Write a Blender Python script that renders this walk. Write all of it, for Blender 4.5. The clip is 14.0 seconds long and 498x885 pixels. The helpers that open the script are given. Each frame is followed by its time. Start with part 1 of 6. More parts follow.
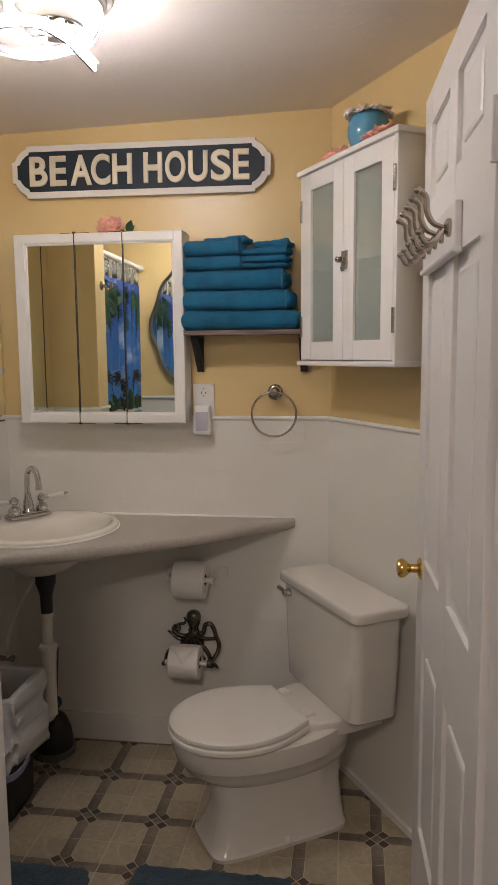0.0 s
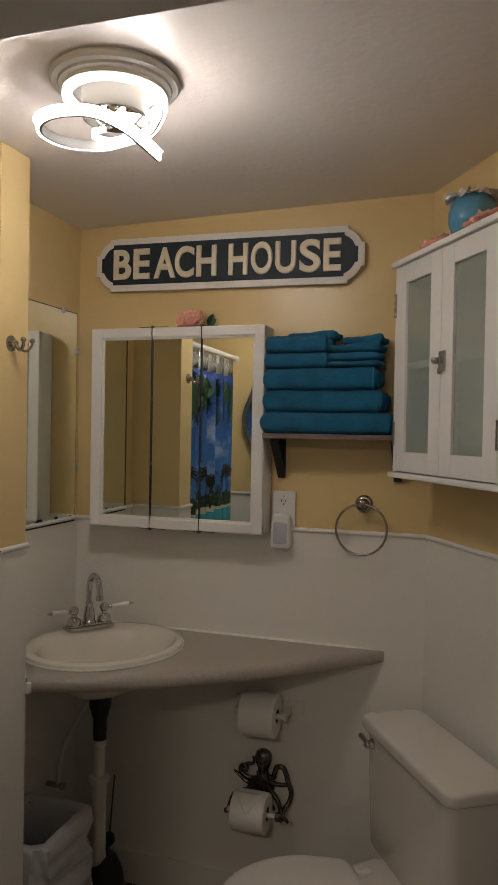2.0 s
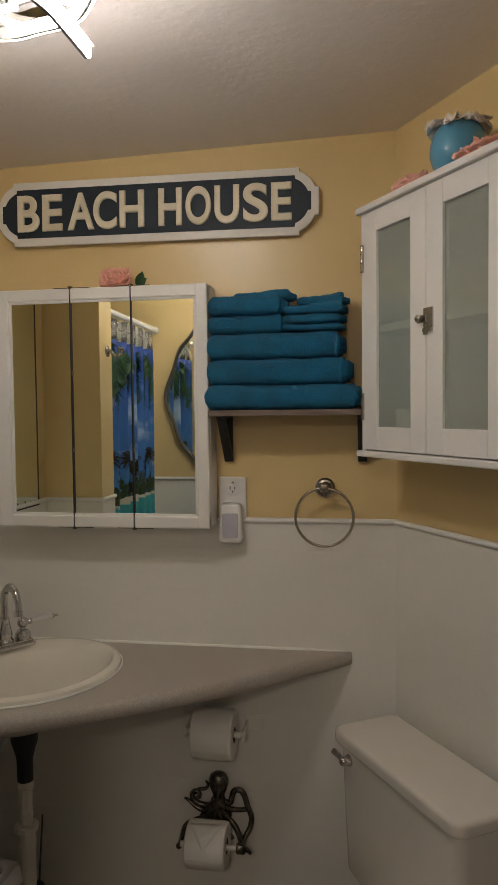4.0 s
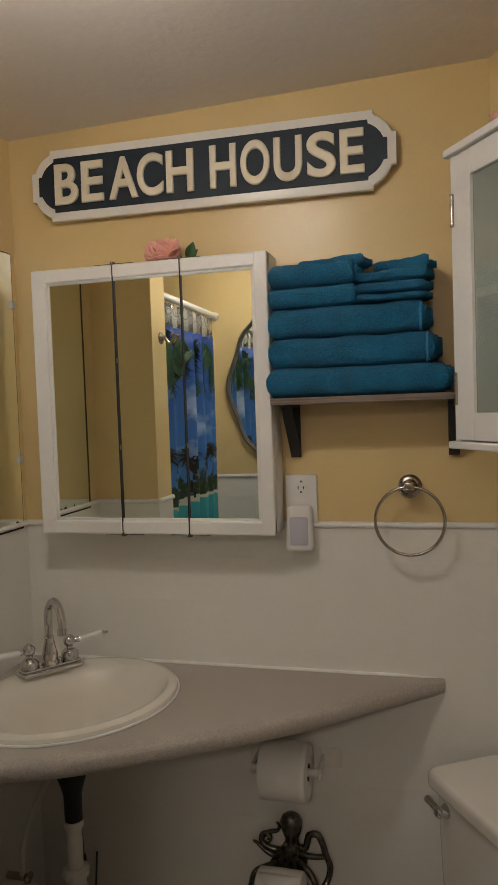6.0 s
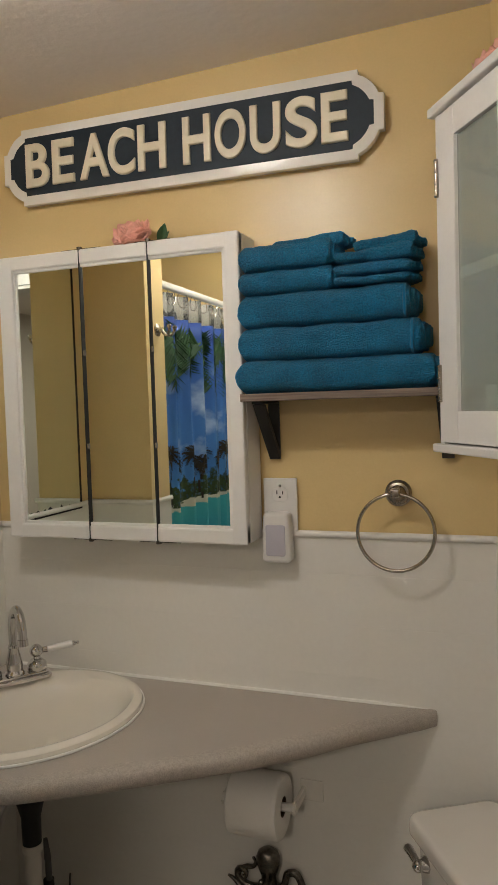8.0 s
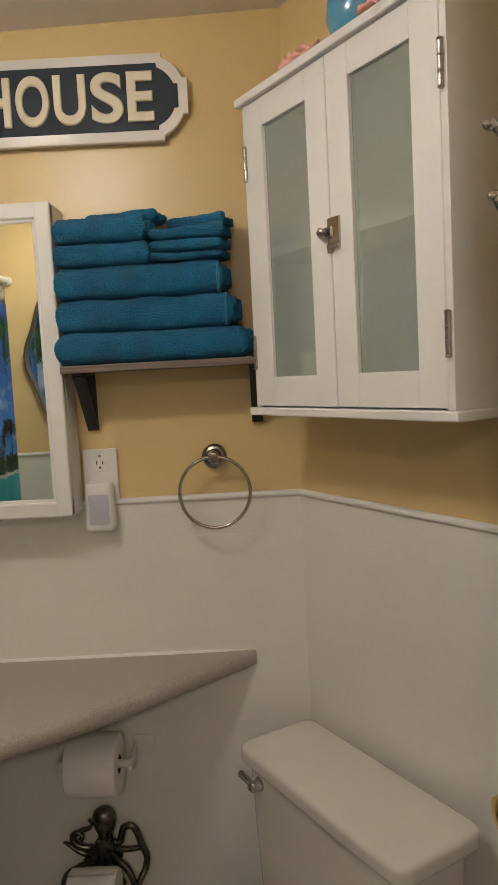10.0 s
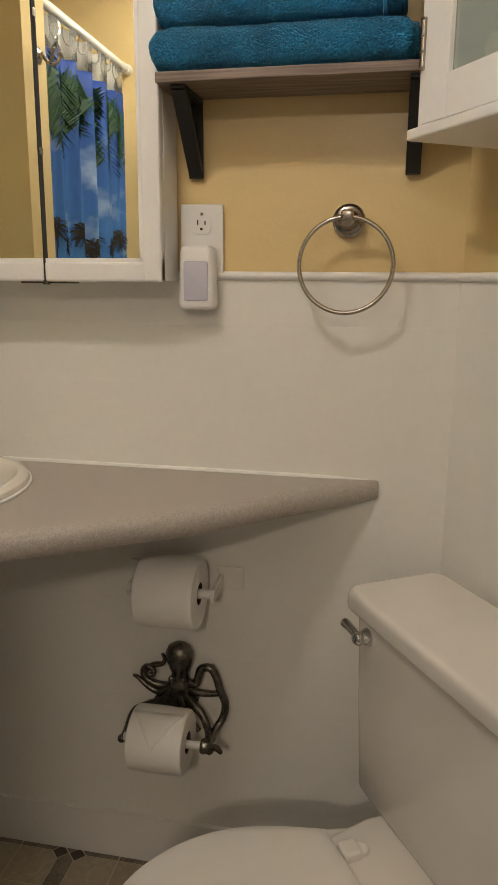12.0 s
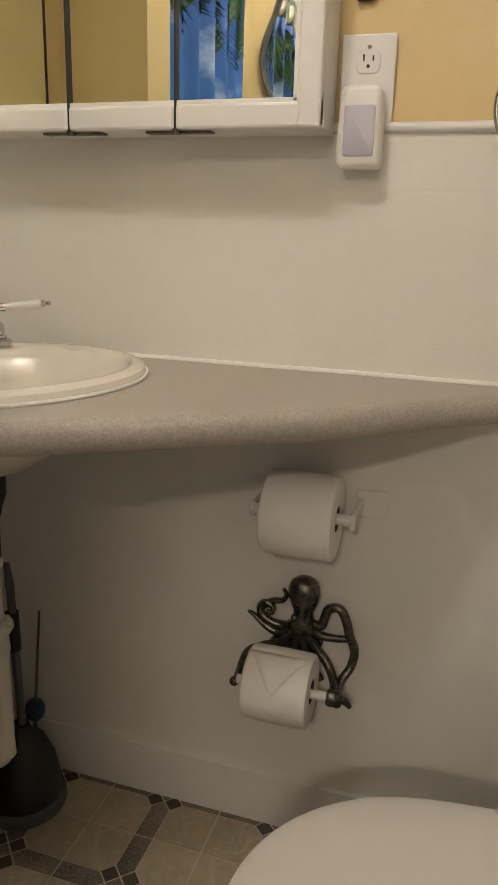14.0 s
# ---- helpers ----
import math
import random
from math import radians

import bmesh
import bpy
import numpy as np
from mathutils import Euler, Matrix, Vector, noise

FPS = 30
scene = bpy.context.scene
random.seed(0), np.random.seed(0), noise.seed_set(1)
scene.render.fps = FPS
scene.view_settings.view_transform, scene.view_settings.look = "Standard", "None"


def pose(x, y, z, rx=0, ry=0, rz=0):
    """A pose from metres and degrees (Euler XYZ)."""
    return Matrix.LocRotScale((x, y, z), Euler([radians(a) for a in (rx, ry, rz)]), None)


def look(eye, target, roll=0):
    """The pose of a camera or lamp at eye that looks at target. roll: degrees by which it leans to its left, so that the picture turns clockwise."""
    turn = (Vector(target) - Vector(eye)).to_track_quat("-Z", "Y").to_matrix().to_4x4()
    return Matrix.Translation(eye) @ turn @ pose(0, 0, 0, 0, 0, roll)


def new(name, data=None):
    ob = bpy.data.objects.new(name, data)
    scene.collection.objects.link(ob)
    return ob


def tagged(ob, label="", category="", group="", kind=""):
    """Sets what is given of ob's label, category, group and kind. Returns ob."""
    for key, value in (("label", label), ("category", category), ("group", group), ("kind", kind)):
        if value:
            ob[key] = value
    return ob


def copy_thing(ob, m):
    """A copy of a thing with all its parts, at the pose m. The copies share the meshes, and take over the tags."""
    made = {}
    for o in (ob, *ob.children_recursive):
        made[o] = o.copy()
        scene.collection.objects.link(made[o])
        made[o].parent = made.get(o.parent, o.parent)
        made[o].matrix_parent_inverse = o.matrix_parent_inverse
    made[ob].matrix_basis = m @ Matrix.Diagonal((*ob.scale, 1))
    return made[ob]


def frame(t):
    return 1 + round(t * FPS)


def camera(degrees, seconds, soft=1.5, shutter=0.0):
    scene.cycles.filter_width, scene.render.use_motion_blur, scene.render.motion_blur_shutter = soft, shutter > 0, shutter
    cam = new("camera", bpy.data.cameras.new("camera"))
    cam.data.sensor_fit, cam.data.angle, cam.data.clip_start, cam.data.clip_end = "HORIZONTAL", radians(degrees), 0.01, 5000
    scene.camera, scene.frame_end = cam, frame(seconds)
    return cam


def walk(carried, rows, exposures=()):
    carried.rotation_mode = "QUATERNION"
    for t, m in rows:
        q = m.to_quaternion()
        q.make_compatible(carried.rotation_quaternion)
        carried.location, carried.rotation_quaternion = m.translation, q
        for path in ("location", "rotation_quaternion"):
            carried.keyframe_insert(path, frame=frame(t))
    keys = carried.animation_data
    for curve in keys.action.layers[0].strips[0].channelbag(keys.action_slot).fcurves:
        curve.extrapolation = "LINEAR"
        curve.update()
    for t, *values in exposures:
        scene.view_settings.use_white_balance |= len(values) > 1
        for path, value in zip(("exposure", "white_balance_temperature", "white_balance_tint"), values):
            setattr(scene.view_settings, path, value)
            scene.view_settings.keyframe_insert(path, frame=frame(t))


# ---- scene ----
cam = camera(37.9, 14.0, 0.6)
PATH = [
    (0, (0.481, -2.492, 1.406), (0.2, -0.527, 1.163), -0.5),
    (0.5, (0.47, -2.365, 1.43), (0.057, -0.415, 1.272), 0.1),
    (1, (0.52, -2.242, 1.466), (-0.01, -0.316, 1.383), 0.4),
    (1.5, (0.53, -2.229, 1.492), (-0.042, -0.313, 1.443), 0.8),
    (2, (0.539, -2.206, 1.486), (-0.059, -0.298, 1.457), 1.0),
    (2.5, (0.517, -2.176, 1.494), (-0.046, -0.257, 1.458), 0.5),
    (3, (0.429, -2.148, 1.484), (-0.004, -0.196, 1.415), 0.1),
    (3.2, (0.377, -2.124, 1.48), (0.056, -0.152, 1.396), -0.6),
    (5.3, (0.311, -1.698, 1.479), (-0.053, 0.267, 1.395), -1.4),
    (5.5, (0.305, -1.701, 1.478), (-0.106, 0.255, 1.39), -1.6),
    (6, (0.288, -1.684, 1.465), (-0.223, 0.247, 1.369), -2.0),
    (6.5, (0.306, -1.642, 1.452), (-0.296, 0.263, 1.363), -2.0),
    (7, (0.399, -1.522, 1.458), (-0.331, 0.337, 1.362), -1.7),
    (7.5, (0.432, -1.492, 1.454), (-0.352, 0.345, 1.35), -1.4),
    (8, (0.443, -1.477, 1.461), (-0.249, 0.397, 1.358), -1.8),
    (8.5, (0.418, -1.482, 1.463), (0.038, 0.478, 1.347), -2.4),
    (9, (0.351, -1.566, 1.461), (0.244, 0.426, 1.315), -3.2),
    (9.2, (0.319, -1.581, 1.467), (0.294, 0.413, 1.305), -3.2),
    (11.3, (0.32, -1.545, 1.332), (0.211, 0.434, 1.063), -1.3),
    (11.5, (0.315, -1.457, 1.302), (0.124, 0.508, 0.986), -0.9),
    (12, (0.301, -1.261, 1.179), (-0.078, 0.653, 0.739), 0.4),
    (12.5, (0.217, -1.138, 1.056), (-0.18, 0.742, 0.5), 1.0),
    (13, (0.13, -1.08, 0.975), (-0.201, 0.788, 0.34), 1.6),
    (13.5, (0.12, -1.088, 0.982), (-0.233, 0.771, 0.333), 2.1),
    (14, (0.151, -1.106, 1.028), (-0.418, 0.734, 0.488), 1.7),
]
EXPOSURE = [(0.0, 0.56, 6200, 15), (0.5, 0.25, 6450, 15), (1.0, -0.14, 6520, 13), (1.5, -0.48, 6550, 12), (2.5, -0.14, 6450, 10), (3.2, -0.1, 6450, 9), (5.3, 0.0, 6500, 10), (6.5, 0.18, 6500, 9),
            (8.0, 0.46, 6350, 8), (9.0, 0.45, 6550, 8), (11.3, 0.46, 6600, 9), (12.0, 0.82, 6700, 8.5), (13.0, 1.08, 6780, 9.5), (14.0, 1.06, 6660, 8.5)]
walk(cam, [(t, look(eye, target, roll)) for t, eye, target, roll in PATH], EXPOSURE)

# ---- world and light ----
world = bpy.data.worlds.new("world")
scene.world = world
world.use_nodes = True
world.node_tree.nodes["Background"].inputs[0].default_value = (0.9, 0.85, 0.8, 1)
world.node_tree.nodes["Background"].inputs[1].default_value = 0.02
LAMP_GLOW = 128.0


# ---- mesh helpers ----
def part(name, bm, material, parent=None, label="", smooth=False):
    """Links a bmesh as one mesh object, under a thing or a part."""
    me = bpy.data.meshes.new(name)
    bmesh.ops.recalc_face_normals(bm, faces=bm.faces)
    bm.to_mesh(me)
    bm.free()
    if smooth:
        for p in me.polygons:
            p.use_smooth = True
        me.set_sharp_from_angle(angle=radians(38))
    me.materials.append(material)
    ob = new(name, me)
    if parent is not None:
        ob.parent = parent
    if label:
        tagged(ob, label)
    return ob


def thing(name, m, label, category, group="", kind=""):
    """An Empty at a thing's base."""
    ob = new(name)
    ob.empty_display_size = 0.05
    ob.matrix_basis = m
    return tagged(ob, label, category, group, kind)


def structure(name, bm, material, label, category, smooth=False):
    return tagged(part(name, bm, material, smooth=smooth), label, category, kind="structure")


def join_in(bm, tmp):
    me = bpy.data.meshes.new("tmp")
    tmp.to_mesh(me)
    tmp.free()
    bm.from_mesh(me)
    bpy.data.meshes.remove(me)


def box(bm, x0, x1, y0, y1, z0, z1, bevel=0.0, seg=2):
    t = bmesh.new()
    bmesh.ops.create_cube(t, size=1)
    for v in t.verts:
        v.co = Vector((x0 + (v.co.x + 0.5) * (x1 - x0), y0 + (v.co.y + 0.5) * (y1 - y0), z0 + (v.co.z + 0.5) * (z1 - z0)))
    if bevel:
        bmesh.ops.bevel(t, geom=t.edges[:], offset=bevel, segments=seg, affect="EDGES", profile=0.5)
    join_in(bm, t)
    return bm


def prism(bm, outline, z0, z1, bevel=0.0, seg=2, m=None):
    """A slab from a 2D outline."""
    t = bmesh.new()
    low = [t.verts.new((x, y, z0)) for x, y in outline]
    top = [t.verts.new((x, y, z1)) for x, y in outline]
    n = len(outline)
    t.faces.new(low[::-1])
    t.faces.new(top)
    for i in range(n):
        t.faces.new((low[i], low[(i + 1) % n], top[(i + 1) % n], top[i]))
    bmesh.ops.recalc_face_normals(t, faces=t.faces)
    if bevel:
        flat = [e for e in t.edges if abs(e.verts[0].co.z - e.verts[1].co.z) < 1e-6]
        bmesh.ops.bevel(t, geom=flat, offset=bevel, segments=seg, affect="EDGES", profile=0.5)
    if m is not None:
        bmesh.ops.transform(t, matrix=m, verts=t.verts)
    join_in(bm, t)
    return bm


def loft(bm, rings, cap=(True, True), closed=True):
    """Skins a list of rings of equal count."""
    vs = [[bm.verts.new(p) for p in ring] for ring in rings]
    n = len(vs[0])
    for a, b in zip(vs, vs[1:]):
        for i in range(n if closed else n - 1):
            bm.faces.new((a[i], a[(i + 1) % n], b[(i + 1) % n], b[i]))
    if cap[0]:
        bm.faces.new(vs[0][::-1])
    if cap[1]:
        bm.faces.new(vs[-1])
    return bm


def lathe(bm, profile, at=(0, 0, 0), m=None, seg=28, sx=1.0, sy=1.0):
    """Turns (radius, height) pairs round z."""
    rings = []
    for r, z in profile:
        ring = [Vector((max(r, 1e-4) * math.cos(2 * math.pi * i / seg) * sx, max(r, 1e-4) * math.sin(2 * math.pi * i / seg) * sy, z)) for i in range(seg)]
        rings.append([(m @ p if m is not None else p) + Vector(at) for p in ring])
    return loft(bm, rings)


def spline(points, steps=8, closed=False):
    """A smooth line through points."""
    p = [Vector(q) for q in points]
    n = len(p)
    out = []
    for i in range(n if closed else n - 1):
        a, b, c, d = (p[(i + k) % n] if closed else p[min(max(i + k, 0), n - 1)] for k in (-1, 0, 1, 2))
        for s in range(steps):
            t = s / steps
            out.append(0.5 * ((2 * b) + (c - a) * t + (2 * a - 5 * b + 4 * c - d) * t * t + (3 * b - a - 3 * c + d) * t ** 3))
    if not closed:
        out.append(p[-1])
    return out


def tube(bm, line, r, seg=10, closed=False, flat=1.0):
    """A round tube along a line; r is a number or a function of 0..1."""
    line = [Vector(q) for q in line]
    n = len(line)
    rings, side = [], None
    for i, q in enumerate(line):
        ahead = (line[(i + 1) % n] - line[i - 1]) if closed else (line[min(i + 1, n - 1)] - line[max(i - 1, 0)])
        ahead.normalize()
        side = ahead.orthogonal().normalized() if side is None else (side - ahead * side.dot(ahead)).normalized()
        up = ahead.cross(side)
        rad = r(i / (n - 1)) if callable(r) else r
        rings.append([q + rad * (math.cos(2 * math.pi * k / seg) * side + flat * math.sin(2 * math.pi * k / seg) * up) for k in range(seg)])
    if closed:
        rings.append(rings[0])
        vs = [[bm.verts.new(p) for p in ring] for ring in rings[:-1]]
        for a in range(n):
            for k in range(seg):
                bm.faces.new((vs[a][k], vs[a][(k + 1) % seg], vs[(a + 1) % n][(k + 1) % seg], vs[(a + 1) % n][k]))
        return bm
    return loft(bm, rings)


def rod(bm, a, b, r, r2=None, seg=16):
    a, b = Vector(a), Vector(b)
    return tube(bm, [a, b], (lambda t: r + ((r2 if r2 is not None else r) - r) * t), seg)


def ball(bm, c, rx, ry=None, rz=None, u=20, v=12):
    t = bmesh.new()
    bmesh.ops.create_uvsphere(t, u_segments=u, v_segments=v, radius=1)
    for q in t.verts:
        q.co = Vector((c[0] + q.co.x * rx, c[1] + q.co.y * (ry or rx), c[2] + q.co.z * (rz or ry or rx)))
    join_in(bm, t)
    return bm


def rounded(hx, hy, r, n=6, cx=0.0, cy=0.0):
    """A rounded rectangle's outline."""
    out = []
    for sx, sy, a0 in ((1, 1, 0), (-1, 1, 90), (-1, -1, 180), (1, -1, 270)):
        for k in range(n + 1):
            a = radians(a0 + 90 * k / n)
            out.append((cx + sx * (hx - r) + r * math.cos(a), cy + sy * (hy - r) + r * math.sin(a)))
    return out


# ---- materials ----
def material(name, base, rough=0.5, metal=0.0, vary=0.08, fine=60.0, coarse=4.0, bump=0.1, bump_scale=None, depth=0.002, coat=0.0, sheen=0.0, stain=None, stain_amount=0.0):
    """Principled surface with colour variation at two scales, uneven gloss and fine relief."""
    m = bpy.data.materials.new(name)
    m.use_nodes = True
    nt = m.node_tree
    b = nt.nodes["Principled BSDF"]
    geo = nt.nodes.new("ShaderNodeTexCoord")

    def noise_node(scale, detail=3.0):
        n = nt.nodes.new("ShaderNodeTexNoise")
        n.inputs["Scale"].default_value = scale
        n.inputs["Detail"].default_value = detail
        nt.links.new(geo.outputs["Object"], n.inputs["Vector"])
        return n

    f, c = noise_node(fine), noise_node(coarse, 5.0)
    add = nt.nodes.new("ShaderNodeMath")
    add.operation = "ADD"
    nt.links.new(f.outputs[0], add.inputs[0])
    nt.links.new(c.outputs[0], add.inputs[1])
    ramp = nt.nodes.new("ShaderNodeMapRange")
    ramp.clamp = False
    ramp.inputs[1].default_value, ramp.inputs[2].default_value = 0.6, 1.4
    ramp.inputs[3].default_value, ramp.inputs[4].default_value = 1 - vary, 1 + vary
    nt.links.new(add.outputs[0], ramp.inputs[0])
    mul = nt.nodes.new("ShaderNodeVectorMath")
    mul.operation = "SCALE"
    mul.inputs[0].default_value = base
    nt.links.new(ramp.outputs[0], mul.inputs["Scale"])
    colour = mul.outputs[0]
    if stain:
        sn = noise_node(coarse * 2.3, 8.0)
        sr = nt.nodes.new("ShaderNodeMapRange")
        sr.inputs[1].default_value, sr.inputs[2].default_value = 0.52, 0.72
        sr.inputs[4].default_value = stain_amount
        nt.links.new(sn.outputs[0], sr.inputs[0])
        mx = nt.nodes.new("ShaderNodeMix")
        mx.data_type = "RGBA"
        mx.inputs[7].default_value = (*stain, 1)
        nt.links.new(sr.outputs[0], mx.inputs[0])
        nt.links.new(colour, mx.inputs[6])
        colour = mx.outputs[2]
    nt.links.new(colour, b.inputs["Base Color"])
    rr = nt.nodes.new("ShaderNodeMapRange")
    rr.clamp = False
    rr.inputs[1].default_value, rr.inputs[2].default_value = 0.2, 0.8
    rr.inputs[3].default_value, rr.inputs[4].default_value = rough * 0.96, min(rough * 1.05, 1)
    nt.links.new(c.outputs[0], rr.inputs[0])
    nt.links.new(rr.outputs[0], b.inputs["Roughness"])
    b.inputs["Metallic"].default_value = metal
    b.inputs["Coat Weight"].default_value = coat
    b.inputs["Coat Roughness"].default_value = 0.08
    b.inputs["Sheen Weight"].default_value = sheen
    if bump:
        bn = noise_node(bump_scale or fine, 4.0)
        bp = nt.nodes.new("ShaderNodeBump")
        bp.inputs["Strength"].default_value = bump
        bp.inputs["Distance"].default_value = depth
        nt.links.new(bn.outputs[0], bp.inputs["Height"])
        nt.links.new(bp.outputs[0], b.inputs["Normal"])
    return m


def bsdf(m):
    return m.node_tree.nodes["Principled BSDF"]


def glow(name, colour, strength):
    m = bpy.data.materials.new(name)
    m.use_nodes = True
    b = bsdf(m)
    b.inputs["Base Color"].default_value = (0.9, 0.9, 0.9, 1)
    b.inputs["Emission Color"].default_value = (*colour, 1)
    b.inputs["Emission Strength"].default_value = strength
    return m


YELLOW = material("yellow_paint", (0.73, 0.55, 0.265), 0.31, vary=0.03, fine=220, coarse=3, bump=0.3, bump_scale=130, depth=0.0014)
CEILING = material("ceiling_paint", (0.80, 0.74, 0.71), 0.38, vary=0.03, fine=90, coarse=3, bump=0.22, bump_scale=48, depth=0.005)
WHITE = material("white_paint", (0.80, 0.78, 0.75), 0.35, vary=0.025, fine=120, coarse=5, bump=0.08, bump_scale=140, depth=0.001)
DOORWHITE = material("door_paint", (0.78, 0.76, 0.74), 0.4, vary=0.03, fine=70, coarse=3, bump=0.12, bump_scale=220, depth=0.0008)
WAINSCOT = material("wainscot_paint", (0.80, 0.775, 0.718), 0.33, vary=0.025, fine=80, coarse=2.5, bump=0.1, bump_scale=120, depth=0.001)
COUNTER = material("painted_counter", (0.43, 0.385, 0.34), 0.42, vary=0.05, fine=300, coarse=6, bump=0.5, bump_scale=420, depth=0.0012)
BISQUE = material("bisque_enamel", (0.79, 0.74, 0.65), 0.22, vary=0.015, fine=20, coarse=3, bump=0.0, coat=0.1)
PORCELAIN = material("toilet_porcelain", (0.74, 0.70, 0.64), 0.2, vary=0.015, fine=20, coarse=3, bump=0.0, coat=0.4)
SEATWHITE = material("seat_plastic", (0.78, 0.74, 0.68), 0.33, vary=0.012, fine=12, coarse=1.5, bump=0.0)
CHROME = material("chrome", (0.62, 0.61, 0.60), 0.07, 1.0, vary=0.03, bump=0.0)
NICKEL = material("brushed_nickel", (0.42, 0.38, 0.33), 0.24, 1.0, vary=0.06, fine=300, bump=0.05, bump_scale=500)
BRASS = material("polished_brass", (0.78, 0.53, 0.16), 0.16, 1.0, vary=0.06, bump=0.0)
IRON = material("cast_iron", (0.165, 0.15, 0.128), 0.25, 0.9, vary=0.45, fine=260, coarse=30, bump=0.7, bump_scale=190, depth=0.002, stain=(0.03, 0.025, 0.02), stain_amount=0.8)
HOLDER = material("pale_acrylic", (0.80, 0.77, 0.71), 0.2, vary=0.03, bump=0.02)
CHANNEL = material("grey_strip_channel", (0.11, 0.105, 0.10), 0.5, vary=0.03, bump=0.0)
MEDAL = material("plaster_white", (0.62, 0.60, 0.57), 0.6, vary=0.03, bump=0.05)
NOSE = material("stippled_counter_edge", (0.44, 0.393, 0.345), 0.42, vary=0.2, fine=420, coarse=150, bump=0.8, bump_scale=420, depth=0.002, stain=(0.2, 0.175, 0.145), stain_amount=0.32)
BLACK = material("black_plastic", (0.012, 0.012, 0.012), 0.5, vary=0.1, bump=0.05)
RUBBER = material("grey_rubber", (0.09, 0.09, 0.085), 0.6, vary=0.1, bump=0.1)
PVC = material("white_pvc", (0.74, 0.70, 0.62), 0.35, vary=0.03, bump=0.03)
TOWEL = material("teal_terry", (0.007, 0.20, 0.40), 0.95, vary=0.5, fine=300, coarse=14, bump=1.0, bump_scale=330, depth=0.018, sheen=0.05)
HEM = material("teal_hem", (0.006, 0.18, 0.37), 0.85, vary=0.1, fine=600, coarse=20, bump=0.5, bump_scale=800, depth=0.002, sheen=0.15)
RUG = material("navy_shag", (0.010, 0.055, 0.095), 0.95, vary=0.4, fine=300, coarse=20, bump=1.0, bump_scale=260, depth=0.012, sheen=0.2)
PAPER = material("tissue", (0.87, 0.84, 0.79), 0.9, vary=0.02, fine=200, coarse=20, bump=0.25, bump_scale=260, depth=0.0015)
CARD = material("cardboard_core", (0.12, 0.08, 0.055), 0.9, bump=0.1)
NAVY = material("sign_navy", (0.010, 0.021, 0.034), 0.6, vary=0.2, fine=120, coarse=8, bump=0.25, bump_scale=150, depth=0.001)
CREAM = material("sign_cream", (0.80, 0.72, 0.55), 0.45, vary=0.04, fine=100, bump=0.15)
ENAMEL = material("sign_white_enamel", (0.85, 0.83, 0.79), 0.2, vary=0.03, fine=60, bump=0.08, coat=0.5)
CHIP = material("chipped_rust", (0.05, 0.03, 0.02), 0.8, bump=0.2)
PLASTIC = material("white_plastic", (0.78, 0.76, 0.73), 0.3, vary=0.015, bump=0.02)
LENS = material("lilac_lens", (0.50, 0.48, 0.55), 0.3, vary=0.03, bump=0.02)
DARK = material("dark_slot", (0.01, 0.01, 0.01), 0.6, bump=0.0)
BLUE = material("blue_glaze", (0.09, 0.30, 0.46), 0.12, vary=0.08, fine=30, coarse=8, bump=0.0, coat=0.5)
PINK = material("pink_petals", (0.80, 0.42, 0.33), 0.7, vary=0.15, fine=80, coarse=20, bump=0.2, bump_scale=120)
LEAF = material("silk_leaf", (0.03, 0.09, 0.03), 0.6, vary=0.2, bump=0.1)
SHELL = material("frilled_shell", (0.82, 0.76, 0.70), 0.4, vary=0.1, fine=60, bump=0.2)
TAN = material("tan_coral", (0.32, 0.2, 0.1), 0.7, vary=0.2, bump=0.3)
CAULK = material("caulk", (0.87, 0.85, 0.81), 0.45, vary=0.03, bump=0.2, bump_scale=90)
HALL = material("hall_paint", (0.45, 0.42, 0.38), 0.6, vary=0.04, fine=100, bump=0.1)
SILVER = material("silver_leaf_frame", (0.20, 0.19, 0.18), 0.3, 0.9, vary=0.2, fine=90, coarse=15, bump=0.3, bump_scale=90)
LINER = material("white_vinyl", (0.72, 0.70, 0.66), 0.35, vary=0.04, bump=0.1, bump_scale=20)
BAG = material("white_bag_film", (0.60, 0.59, 0.60), 0.24, vary=0.04, fine=30, bump=0.2, bump_scale=22, depth=0.02)
SEAM = material("floor_seam", (0.52, 0.47, 0.36), 0.5, vary=0.08, bump=0.1)
GLOW = glow("led_strip", (1.0, 0.93, 0.86), LAMP_GLOW)
RING_GLOW = glow("led_ring", (1.0, 0.93, 0.86), LAMP_GLOW * 0.03)

MIRROR = bpy.data.materials.new("mirror_silver")
MIRROR.use_nodes = True
bsdf(MIRROR).inputs["Base Color"].default_value = (0.92, 0.96, 0.91, 1)
bsdf(MIRROR).inputs["Metallic"].default_value = 1
bsdf(MIRROR).inputs["Roughness"].default_value = 0.015

FROST = bpy.data.materials.new("frosted_glass")
FROST.use_nodes = True
bsdf(FROST).inputs["Base Color"].default_value = (0.86, 0.93, 0.86, 1)
bsdf(FROST).inputs["Roughness"].default_value = 0.17
bsdf(FROST).inputs["Coat Weight"].default_value = 0.6
bsdf(FROST).inputs["Coat Roughness"].default_value = 0.04
bsdf(FROST).inputs["Transmission Weight"].default_value = 0.76
bsdf(FROST).inputs["IOR"].default_value = 1.3

